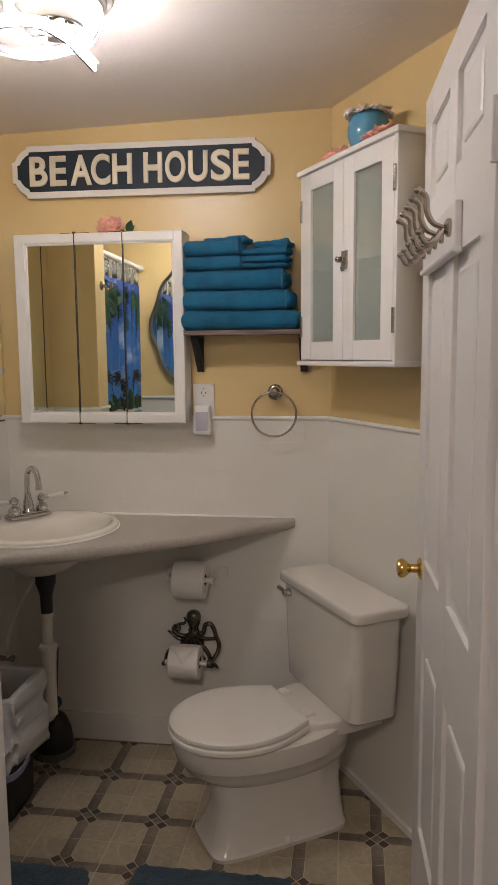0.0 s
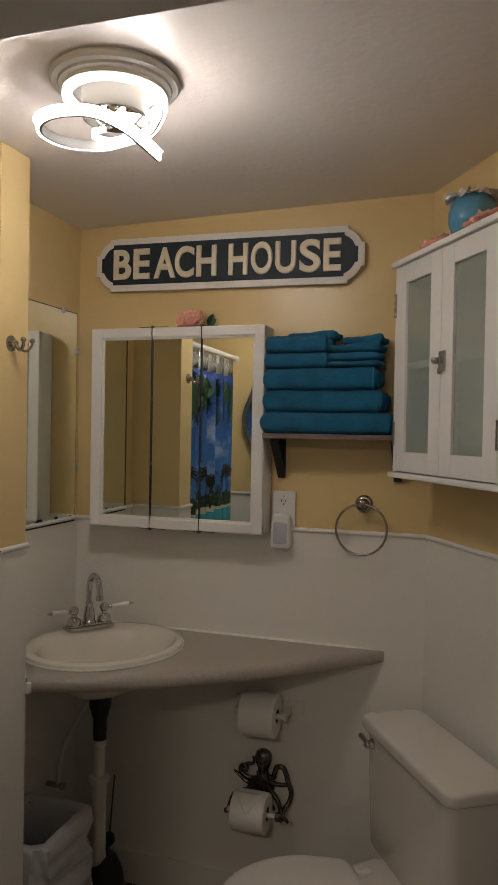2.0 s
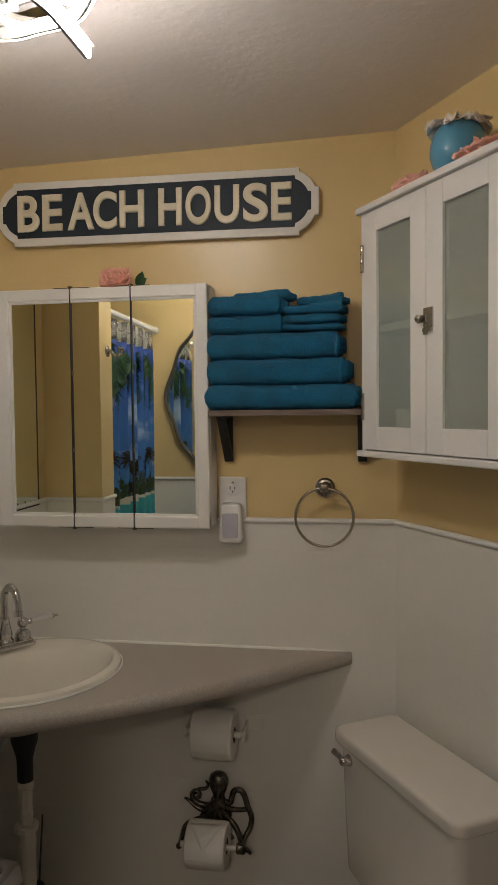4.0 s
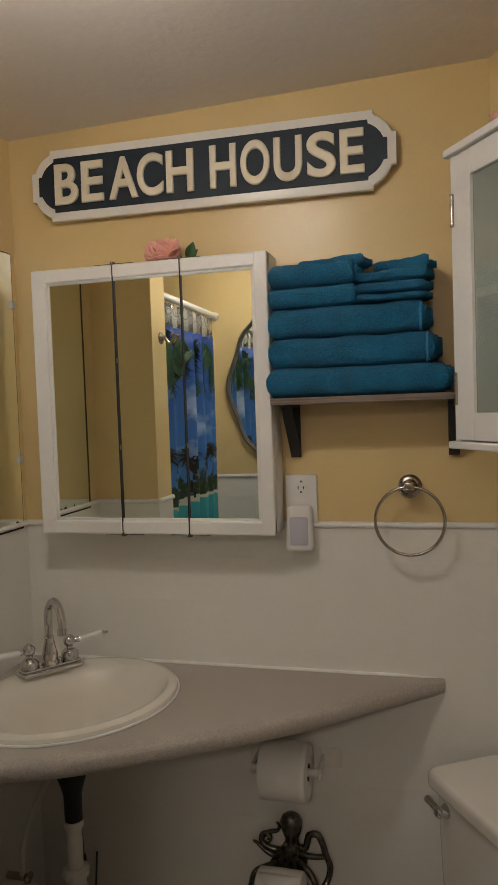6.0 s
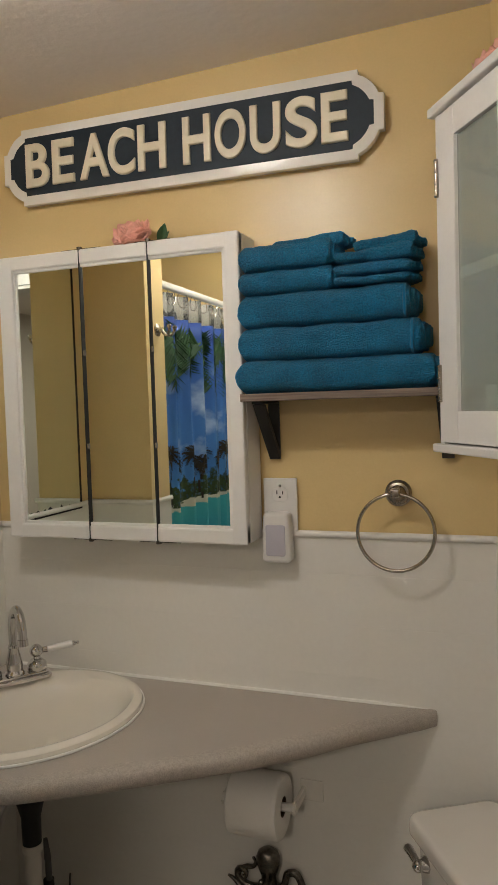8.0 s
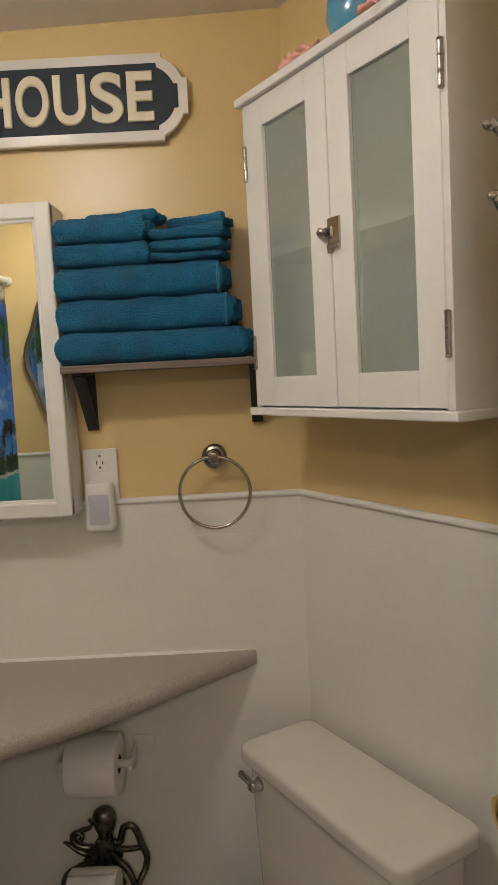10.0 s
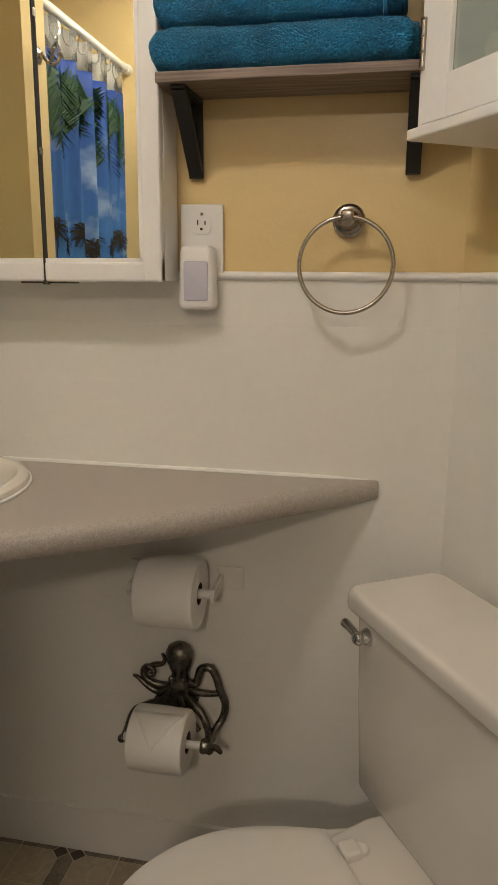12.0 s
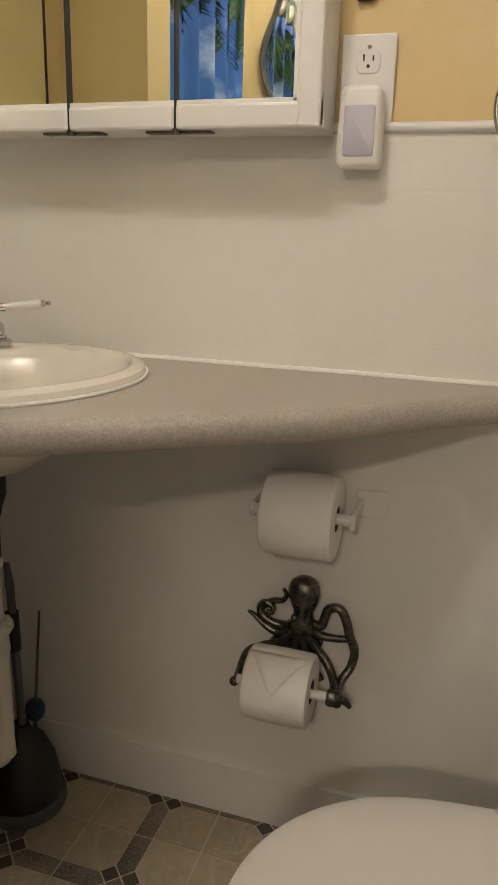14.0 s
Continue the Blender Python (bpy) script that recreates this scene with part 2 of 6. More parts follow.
VINYL = bpy.data.materials.new("clear_vinyl")
VINYL.use_nodes = True
bsdf(VINYL).inputs["Base Color"].default_value = (0.95, 0.95, 0.93, 1)
bsdf(VINYL).inputs["Roughness"].default_value = 0.08
bsdf(VINYL).inputs["Transmission Weight"].default_value = 0.9
bsdf(VINYL).inputs["IOR"].default_value = 1.15

CLEAR = bpy.data.materials.new("clear_plastic")
CLEAR.use_nodes = True
bsdf(CLEAR).inputs["Base Color"].default_value = (0.9, 0.9, 0.88, 1)
bsdf(CLEAR).inputs["Roughness"].default_value = 0.1
bsdf(CLEAR).inputs["Transmission Weight"].default_value = 0.35


def add_joints(m, pitch, z0, strength):
    """Faint pressed joint rows in painted tile board."""
    nt = m.node_tree
    g = nt.nodes.new("ShaderNodeNewGeometry")
    sep = nt.nodes.new("ShaderNodeSeparateXYZ")
    nt.links.new(g.outputs["Position"], sep.inputs[0])
    off = nt.nodes.new("ShaderNodeMath")
    off.operation = "SUBTRACT"
    off.inputs[1].default_value = z0
    nt.links.new(sep.outputs[2], off.inputs[0])
    pp = nt.nodes.new("ShaderNodeMath")
    pp.operation = "PINGPONG"
    pp.inputs[1].default_value = pitch / 2
    nt.links.new(off.outputs[0], pp.inputs[0])
    mr = nt.nodes.new("ShaderNodeMapRange")
    mr.inputs[1].default_value, mr.inputs[2].default_value = 0.0, 0.0018
    nt.links.new(pp.outputs[0], mr.inputs[0])
    bp = nt.nodes.new("ShaderNodeBump")
    bp.inputs["Strength"].default_value = strength
    bp.inputs["Distance"].default_value = 0.001
    nt.links.new(mr.outputs[0], bp.inputs["Height"])
    old = bsdf(m).inputs["Normal"].links[0].from_node
    nt.links.new(bp.outputs[0], old.inputs["Normal"])


add_joints(WAINSCOT, 0.108, 0.02, 0.2)


def wood(name, a, b):
    m = material(name, a, 0.55, vary=0.1, fine=60, coarse=5, bump=0.2, bump_scale=120)
    nt = m.node_tree
    tc = nt.nodes.new("ShaderNodeTexCoord")
    mp = nt.nodes.new("ShaderNodeMapping")
    mp.inputs["Scale"].default_value = (3, 40, 90)
    n = nt.nodes.new("ShaderNodeTexNoise")
    n.inputs["Scale"].default_value = 2.5
    n.inputs["Detail"].default_value = 6
    r = nt.nodes.new("ShaderNodeValToRGB")
    r.color_ramp.elements[0].color, r.color_ramp.elements[1].color = (*a, 1), (*b, 1)
    r.color_ramp.elements[0].position, r.color_ramp.elements[1].position = 0.35, 0.65
    nt.links.new(tc.outputs["Object"], mp.inputs[0])
    nt.links.new(mp.outputs[0], n.inputs["Vector"])
    nt.links.new(n.outputs[0], r.inputs[0])
    nt.links.new(r.outputs[0], bsdf(m).inputs["Base Color"])
    return m


GREYWOOD = wood("grey_oak_board", (0.12, 0.085, 0.065), (0.26, 0.20, 0.16))


def tile_material(name, base, vein, vary, speckle):
    m = material(name, base, 0.38, vary=vary, fine=speckle, coarse=8, bump=0.15, bump_scale=90, depth=0.0008, stain=vein, stain_amount=0.55)
    nt = m.node_tree
    info = nt.nodes.new("ShaderNodeObjectInfo")
    mr = nt.nodes.new("ShaderNodeMapRange")
    mr.inputs[3].default_value, mr.inputs[4].default_value = 0.88, 1.1
    nt.links.new(info.outputs["Random"], mr.inputs[0])
    sc = nt.nodes.new("ShaderNodeVectorMath")
    sc.operation = "SCALE"
    link = bsdf(m).inputs["Base Color"].links[0]
    src = link.from_socket
    nt.links.new(src, sc.inputs[0])
    nt.links.new(mr.outputs[0], sc.inputs["Scale"])
    nt.links.new(sc.outputs[0], bsdf(m).inputs["Base Color"])
    return m


def add_veins(m, colour):
    """Thin pale veins, broken up by a broader noise."""
    nt = m.node_tree
    tc = nt.nodes.new("ShaderNodeTexCoord")
    masks = []
    for scale, low, high in ((11.0, 0.0, 0.016), (5.0, 0.0, 0.30)):
        n = nt.nodes.new("ShaderNodeTexNoise")
        n.inputs["Scale"].default_value = scale
        n.inputs["Detail"].default_value = 4.0
        n.inputs["Distortion"].default_value = 0.8
        nt.links.new(tc.outputs["Object"], n.inputs["Vector"])
        off = nt.nodes.new("ShaderNodeMath")
        off.operation = "SUBTRACT"
        off.inputs[1].default_value = 0.5
        nt.links.new(n.outputs[0], off.inputs[0])
        size = nt.nodes.new("ShaderNodeMath")
        size.operation = "ABSOLUTE"
        nt.links.new(off.outputs[0], size.inputs[0])
        mr = nt.nodes.new("ShaderNodeMapRange")
        mr.inputs[1].default_value, mr.inputs[2].default_value = low, high
        mr.inputs[3].default_value, mr.inputs[4].default_value = 0.75, 0.0
        nt.links.new(size.outputs[0], mr.inputs[0])
        masks.append(mr)
    both = nt.nodes.new("ShaderNodeMath")
    both.operation = "MULTIPLY"
    nt.links.new(masks[0].outputs[0], both.inputs[0])
    nt.links.new(masks[1].outputs[0], both.inputs[1])
    mx = nt.nodes.new("ShaderNodeMix")
    mx.data_type = "RGBA"
    mx.inputs[7].default_value = (*colour, 1)
    nt.links.new(bsdf(m).inputs["Base Color"].links[0].from_socket, mx.inputs[6])
    nt.links.new(both.outputs[0], mx.inputs[0])
    nt.links.new(mx.outputs[2], bsdf(m).inputs["Base Color"])


TILE = tile_material("stone_vinyl", (0.400, 0.337, 0.238), (0.48, 0.42, 0.315), 0.16, 60)
add_veins(TILE, (0.55, 0.485, 0.375))
STRIP = tile_material("speckled_strip", (0.185, 0.152, 0.118), (0.25, 0.21, 0.165), 1.0, 300)
DOT = tile_material("dark_dot", (0.075, 0.055, 0.042), (0.1, 0.08, 0.06), 0.2, 200)

# ---- large structure ----
FLOOR = -0.038                                    # finished floor level
CL = lambda x: 2.171 + 0.025 * (x + 0.769)      # ceiling height
CORNER = Vector((0.403, 0.0))
WALL_A = radians(-58.0)
ALONG = Vector((math.cos(WALL_A), math.sin(WALL_A)))
INTO = Vector((ALONG.y, -ALONG.x))               # into the room
END = CORNER + ALONG * 0.76
CAP = 1.184


def wall_run(name, a, b, z0, z1, thick, mat, label, category="wall"):
    """A straight wall whose room face runs from a to b; it grows to the left of that way."""
    a, b = Vector(a), Vector(b)
    d = (b - a).normalized()
    o = Vector((-d.y, d.x)) * thick
    bm = prism(bmesh.new(), [a, b, b + o, a + o], z0, z1)
    return structure(name, bm, mat, label, category)


TOP = 2.26
SOUTH = -1.385                                   # room face of the front wall
HALLY = SOUTH - 0.106                            # its hall face
# walls run clockwise seen from above, room on their right hand
wall_run("wall_north", (-0.95, 0.004), (0.62, 0.004), FLOOR, TOP, 0.1, YELLOW, "back wall painted warm yellow above white wainscot")
p0, p1 = CORNER - INTO * 0.004, END - INTO * 0.004
wall_run("wall_east_slant", p0, p1, FLOOR, TOP, 0.1, YELLOW, "slanted wall painted warm yellow behind the toilet")
wall_run("wall_east", (END.x + 0.004, END.y + 0.02), (END.x + 0.004, SOUTH + 0.004), FLOOR, TOP, 0.1, YELLOW, "short yellow side wall beside the door")
wall_run("wall_west", (-0.772, -0.60), (-0.772, 0.004), FLOOR, TOP, 0.1, YELLOW, "yellow alcove wall beside the sink")
structure("wall_shower_wing", box(bmesh.new(), -1.45, -0.567, -0.71, -0.594, FLOOR, TOP), YELLOW, "yellow wing wall between sink alcove and shower", "wall")
structure("wall_shower_far", box(bmesh.new(), -1.45, -1.35, SOUTH + 0.004, -0.71, FLOOR, TOP), YELLOW, "yellow wall at the far side of the shower", "wall")
bm = bmesh.new()
DX0, DX1, DTOP = -0.129, 0.712, 2.020
box(bm, -1.45, DX0, HALLY, SOUTH, FLOOR, TOP)
box(bm, DX1, END.x + 0.11, HALLY, SOUTH, FLOOR, TOP)
box(bm, DX0, DX1, HALLY, SOUTH, DTOP, TOP)
structure("wall_south", bm, YELLOW, "front wall with the doorway, painted yellow", "wall")


def wainscot(name, a, b, z1=CAP - 0.004):
    wall_run(name, a, b, FLOOR, z1, 0.0035, WAINSCOT, "white painted tile-board wainscot", "wainscot")


wainscot("wainscot_north", (-0.7685, 0.0), (CORNER.x, 0.0))
wainscot("wainscot_east_slant", CORNER, END)
wainscot("wainscot_east", (END.x, END.y), (END.x, SOUTH + 0.004))
wainscot("wainscot_west", (-0.7685, -0.59), (-0.7685, 0.0))
wainscot("wainscot_wing_end", (-0.5635, -0.71), (-0.5635, -0.5905))
wainscot("wainscot_wing_back", (-0.5671, -0.5905), (-0.768, -0.5905))
wainscot("wainscot_south", (DX0 - 0.07, SOUTH + 0.0035), (-0.62, SOUTH + 0.0035))


def trim_run(name, a, b, z, h, d, label):
    """A rounded moulding on a wall face from a to b, proud to the right of that way."""
    a, b = Vector(a), Vector(b)
    w = (b - a).normalized()
    o = Vector((w.y, -w.x))
    rings = []
    for q in (a, b):
        rings.append([Vector((*(q + o * (d * math.sin(math.pi * k / 8)) if 0 < k < 8 else q), z - h / 2 * math.cos(math.pi * k / 8))) for k in range(9)])
    structure(name, loft(bmesh.new(), rings), WHITE, label, "trim", smooth=True)


CAPL = "white half-round wainscot cap moulding"
trim_run("trim_cap_north", (-0.7685, 0.0), (CORNER.x, 0.0), CAP, 0.015, 0.008, CAPL)
trim_run("trim_cap_slant", CORNER, END, CAP, 0.015, 0.008, CAPL)
trim_run("trim_cap_west", (-0.7685, -0.59), (-0.7685, 0.0), CAP, 0.015, 0.008, CAPL)
trim_run("trim_cap_wing_end", (-0.5635, -0.71), (-0.5635, -0.583), CAP, 0.015, 0.008, CAPL)
trim_run("trim_cap_wing_back", (-0.5555, -0.5905), (-0.768, -0.5905), CAP, 0.015, 0.008, CAPL)
trim_run("trim_cap_south", (DX0 - 0.07, SOUTH + 0.0035), (-0.62, SOUTH + 0.0035), CAP, 0.015, 0.008, CAPL)


def base_run(name, a, b, top):
    wall_run(name, b, a, FLOOR, top, 0.011, WHITE, "low white painted baseboard with scuffs", "baseboard")


base_run("baseboard_north", (-0.768, -0.0005), (CORNER.x - 0.004, -0.0005), 0.069)
base_run("baseboard_slant", CORNER + INTO * 0.0005, END + INTO * 0.0005, FLOOR + 0.022)

# ceilings
bm = bmesh.new()
vs = [bm.verts.new((x, y, CL(x) + dz)) for dz in (0, 0.05) for x, y in ((-1.45, SOUTH), (0.92, SOUTH), (0.92, 0.1), (-1.45, 0.1))]
for f in ((0, 1, 2, 3), (7, 6, 5, 4), (0, 4, 5, 1), (1, 5, 6, 2), (2, 6, 7, 3), (3, 7, 4, 0)):
    bm.faces.new([vs[k] for k in f])
structure("ceiling", bm, CEILING, "textured off-white painted ceiling", "ceiling")
structure("ceiling_hall", box(bmesh.new(), -1.2, 1.6, -4.2, HALLY, 2.2, 2.25), CEILING, "plain hall ceiling outside the bathroom", "ceiling")
# added fill lamp, unseen; lifts the lower room through the doorway
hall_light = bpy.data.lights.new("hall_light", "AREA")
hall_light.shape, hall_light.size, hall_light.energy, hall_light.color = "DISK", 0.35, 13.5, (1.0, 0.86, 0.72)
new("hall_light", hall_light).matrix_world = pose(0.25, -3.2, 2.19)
structure("wall_hall_west", box(bmesh.new(), -1.2, -1.1, -4.2, HALLY, FLOOR, 2.2), HALL, "plain hall wall outside the bathroom", "wall")
structure("wall_hall_east", box(bmesh.new(), 1.5, 1.6, -4.2, HALLY, FLOOR, 2.2), HALL, "plain hall wall outside the bathroom", "wall")
structure("wall_hall_south", box(bmesh.new(), -1.1, 1.5, -4.2, -4.1, FLOOR, 2.2), HALL, "plain hall end wall outside the bathroom", "wall")
structure("wall_hall_north", box(bmesh.new(), END.x + 0.11, 1.5, HALLY, HALLY + 0.07, FLOOR, 2.2), HALL, "plain hall wall beside the bathroom door", "wall")
structure("floor_hall", box(bmesh.new(), -1.2, 1.6, -4.2, HALLY, FLOOR - 0.05, FLOOR), material("hall_floor", (0.2, 0.15, 0.1), 0.5), "plain brown hall floor", "floor")

# door frame
bm = bmesh.new()
box(bm, DX0, DX0 + 0.018, HALLY - 0.005, SOUTH + 0.006, FLOOR, DTOP, 0.002)
box(bm, DX1 - 0.018, DX1, HALLY - 0.005, SOUTH + 0.006, FLOOR, DTOP, 0.002)
box(bm, DX0 + 0.018, DX1 - 0.018, HALLY - 0.005, SOUTH + 0.006, DTOP - 0.018, DTOP, 0.002)
for x0, x1 in ((DX0 - 0.06, DX0 + 0.004), (DX1 - 0.004, DX1 + 0.06)):
    box(bm, x0, x1, HALLY - 0.018, HALLY - 0.0055, FLOOR, DTOP + 0.056, 0.003)
box(bm, DX0 - 0.06, DX0 + 0.004, SOUTH + 0.0065, SOUTH + 0.018, FLOOR, DTOP + 0.056, 0.003)
box(bm, DX0 + 0.004, DX1 - 0.004, HALLY - 0.018, HALLY - 0.0055, DTOP - 0.004, DTOP + 0.056, 0.003)
box(bm, DX0 + 0.004, DX1 - 0.004, SOUTH + 0.0065, SOUTH + 0.018, DTOP - 0.004, DTOP + 0.056, 0.003)
structure("door_frame", bm, DOORWHITE, "white painted wooden door frame and casing", "door frame")
strike = thing("strike_plate", pose(DX0 + 0.018, SOUTH - 0.046, 0.87), "small dark steel strike plate on the door jamb", "hardware")
part("plate", box(bmesh.new(), 0, 0.002, -0.02, 0.02, -0.03, 0.03, 0.0006), IRON, strike)

# ---- bathroom door ----
def panel_door(m):
    d = thing("door", m, "white six-panel interior door standing open into the bathroom", "door")
    W, H, T = 0.742, 2.03, 0.035
    rails = [(0.0, 0.23), (0.73, 0.93), (1.62, 1.78), (1.95, H)]
    stiles = [(0.0, 0.095), (0.325, 0.41), (W - 0.1, W)]
    bm = bmesh.new()
    for a, b in stiles:
        box(bm, a, b, -T / 2, T / 2, 0, H, 0.0015, 1)
    for (a, b) in rails:
        for (s0, s1) in ((0.095, 0.325), (0.41, W - 0.1)):
            box(bm, s0 - 0.001, s1 + 0.001, -T / 2 + 0.0004, T / 2 - 0.0004, a, b)
    part("leaf_frame", bm, DOORWHITE, d)
    for (z0, z1) in ((0.23, 0.73), (0.93, 1.62), (1.78, 1.95)):
        for (s0, s1) in ((0.095, 0.325), (0.41, W - 0.1)):
            bm = bmesh.new()
            box(bm, s0, s1, -T / 2 + 0.010, T / 2 - 0.010, z0, z1)
            box(bm, s0 + 0.03, s1 - 0.03, -T / 2 + 0.003, T / 2 - 0.003, z0 + 0.03, z1 - 0.03, 0.009, 2)
            part("panel", bm, DOORWHITE, d)
    for side in (1,):
        bm = bmesh.new()
        q = Matrix.Rotation(radians(-90 * side), 4, "X") @ Matrix.Scale(0.86, 4)
        lathe(bm, [(0.0, 0), (0.032, 0), (0.032, 0.004), (0.026, 0.009), (0.014, 0.011), (0.012, 0.03), (0.019, 0.038), (0.027, 0.048), (0.0285, 0.056), (0.024, 0.066), (0.010, 0.070), (0.0, 0.070)],
              (W - 0.068, side * T / 2, 0.902), q)
        part("knob", bm, BRASS, d, "polished brass door knob", True)
    for z in (0.25, 1.75):
        bm = bmesh.new()
        rod(bm, (-0.006, T / 2 + 0.004, z - 0.045), (-0.006, T / 2 + 0.004, z + 0.045), 0.006)
        part("hinge", bm, DOORWHITE, d, smooth=True)
    return d


DOOR_A = math.degrees(math.atan2(-0.63 + 1.37, 0.668 - 0.700))
DOOR = pose(0.700, -1.37, FLOOR + 0.008, 0, 0, DOOR_A)
panel_door(DOOR)


def hook_rack(m):
    r = thing("hook_rack", m, "white wooden rack with five brushed nickel double hooks", "coat rack")
    bm = bmesh.new()
    box(bm, -0.20, 0.20, 0, 0.010, -0.036, 0.038, 0.003)
    box(bm, -0.205, 0.205, 0, 0.014, -0.044, -0.034, 0.003)
    part("board", bm, DOORWHITE, r)
    for k in range(5):
        x = -0.16 + 0.08 * k
        bm = bmesh.new()
        lathe(bm, [(0, 0), (0.015, 0), (0.015, 0.004), (0.007, 0.008), (0, 0.008)], (x, 0.010, 0.0), Matrix.Rotation(radians(-90), 4, "X"), 14)
        tube(bm, spline([(x, 0.018, 0.0), (x, 0.032, 0.008), (x, 0.040, 0.026), (x, 0.042, 0.050), (x, 0.050, 0.060)], 5), 0.0042, 8)
        ball(bm, (x, 0.052, 0.061), 0.0062, u=10, v=8)
        tube(bm, spline([(x, 0.018, -0.002), (x, 0.028, -0.02), (x, 0.040, -0.024), (x, 0.048, -0.008)], 5), 0.0042, 8)
        ball(bm, (x, 0.049, -0.006), 0.0062, u=10, v=8)
        part("hook", bm, NICKEL, r, smooth=True)
    return r


hook_rack(DOOR @ pose(0.445, 0.0175, 1.662) @ Matrix.Diagonal((1.0, 1.4, 1.12, 1.0)))


# ---- ceiling lamp ----
def ceiling_lamp(c, z):
    l = thing("ceiling_light", pose(c[0], c[1], z), "ceiling light with white medallion, chrome canopy and glowing looped strip", "ceiling light")
    bm = bmesh.new()
    lathe(bm, [(0, 0), (0.128, 0), (0.130, -0.006), (0.125, -0.014), (0.114, -0.016), (0.112, -0.021), (0.100, -0.026), (0.088, -0.024), (0.0, -0.024)], seg=56)
    part("medallion", bm, MEDAL, l, smooth=True)
    bm = bmesh.new()
    lathe(bm, [(0.0, -0.024), (0.066, -0.024), (0.066, -0.074), (0.064, -0.076), (0.0, -0.076)], seg=40)
    part("canopy", bm, MEDAL, l, smooth=True)
    part("canopy_plate", lathe(bmesh.new(), [(0.0, -0.0765), (0.0655, -0.0765), (0.064, -0.079), (0.0, -0.079)], seg=40), CHROME, l, "mirror-polished chrome plate", True)
    # the ribbon: tip, across, round the low loop and back up to the ring
    line = [Vector((0.048, 0.105, -0.118)), Vector((0.042, 0.03, -0.112)), Vector((0.034, -0.035, -0.108))]
    for k in range(9):
        a = radians(-50 - 31 * k)
        line.append(Vector((-0.052 + 0.088 * math.cos(a), -0.028 + 0.083 * math.sin(a), -0.103)))
    line += [Vector((0.052, 0.052, -0.088)), Vector((0.088, 0.038, -0.058))]
    ring = [Vector((0.094 * math.cos(a), 0.094 * math.sin(a), -0.036)) for a in (2 * math.pi * k / 64 for k in range(65))]
    curl = spline([(0.01, 0.02, -0.108), (-0.03, 0.038, -0.102), (-0.052, 0.018, -0.1), (-0.045, -0.006, -0.1), (-0.015, -0.012, -0.1)], 7)

    def ribbon(pts, inner, outer, low, high, tilt=0.0):
        """A flat band on edge; inner and outer are offsets to the left of its heading."""
        rings = []
        n = len(pts)
        for i, q in enumerate(pts):
            d = pts[min(i + 1, n - 1)] - pts[max(i - 1, 0)]
            side = Vector((-d.y, d.x, 0)).normalized()
            rings.append([q + side * o + Vector((0, 0, z)) for o, z in ((inner, low), (outer * (1 - tilt), low), (outer, high), (inner, high))])
        return loft(bmesh.new(), rings)

    smooth = spline(line, 7)
    part("light_strip", ribbon(smooth, 0.0012, 0.0065, -0.009, 0.008, 0.15), GLOW, l, "glowing white light strip", True)
    part("strip_channel", ribbon(smooth, -0.0045, 0.0010, -0.0105, 0.0095), CHANNEL, l, "grey strip channel", True)
    # added baffle over the strip, holds its upward glow off the ceiling
    part("strip_cap", ribbon(smooth, -0.0002, 0.0125, 0.0083, 0.0097), MEDAL, l, smooth=True)
    part("light_strip", ribbon(smooth[-14:], -0.0085, -0.0044, -0.008, 0.008), GLOW, l, "glowing white light strip", True)
    part("ring_strip", ribbon(ring, -0.010, 0.010, -0.006, 0.003, 0.2), RING_GLOW, l, "glowing white light ring", True)
    part("ring_channel", ribbon(ring, -0.010, 0.008, 0.0035, 0.012), MEDAL, l, "white ring channel", True)
    part("curl_strip", ribbon(curl, -0.002, 0.002, -0.006, 0.004), GLOW, l, "glowing white light strip", True)
    for a in (40, 165, 280):
        bm = bmesh.new()
        x, y = 0.04 * math.cos(radians(a)), 0.04 * math.sin(radians(a))
        rod(bm, (x, y, -0.078), (x * 1.5, y * 1.5, -0.102), 0.0028, seg=8)
        part("support", bm, CHROME, l, smooth=True)


ceiling_lamp((-0.166, -0.893), CL(-0.166))


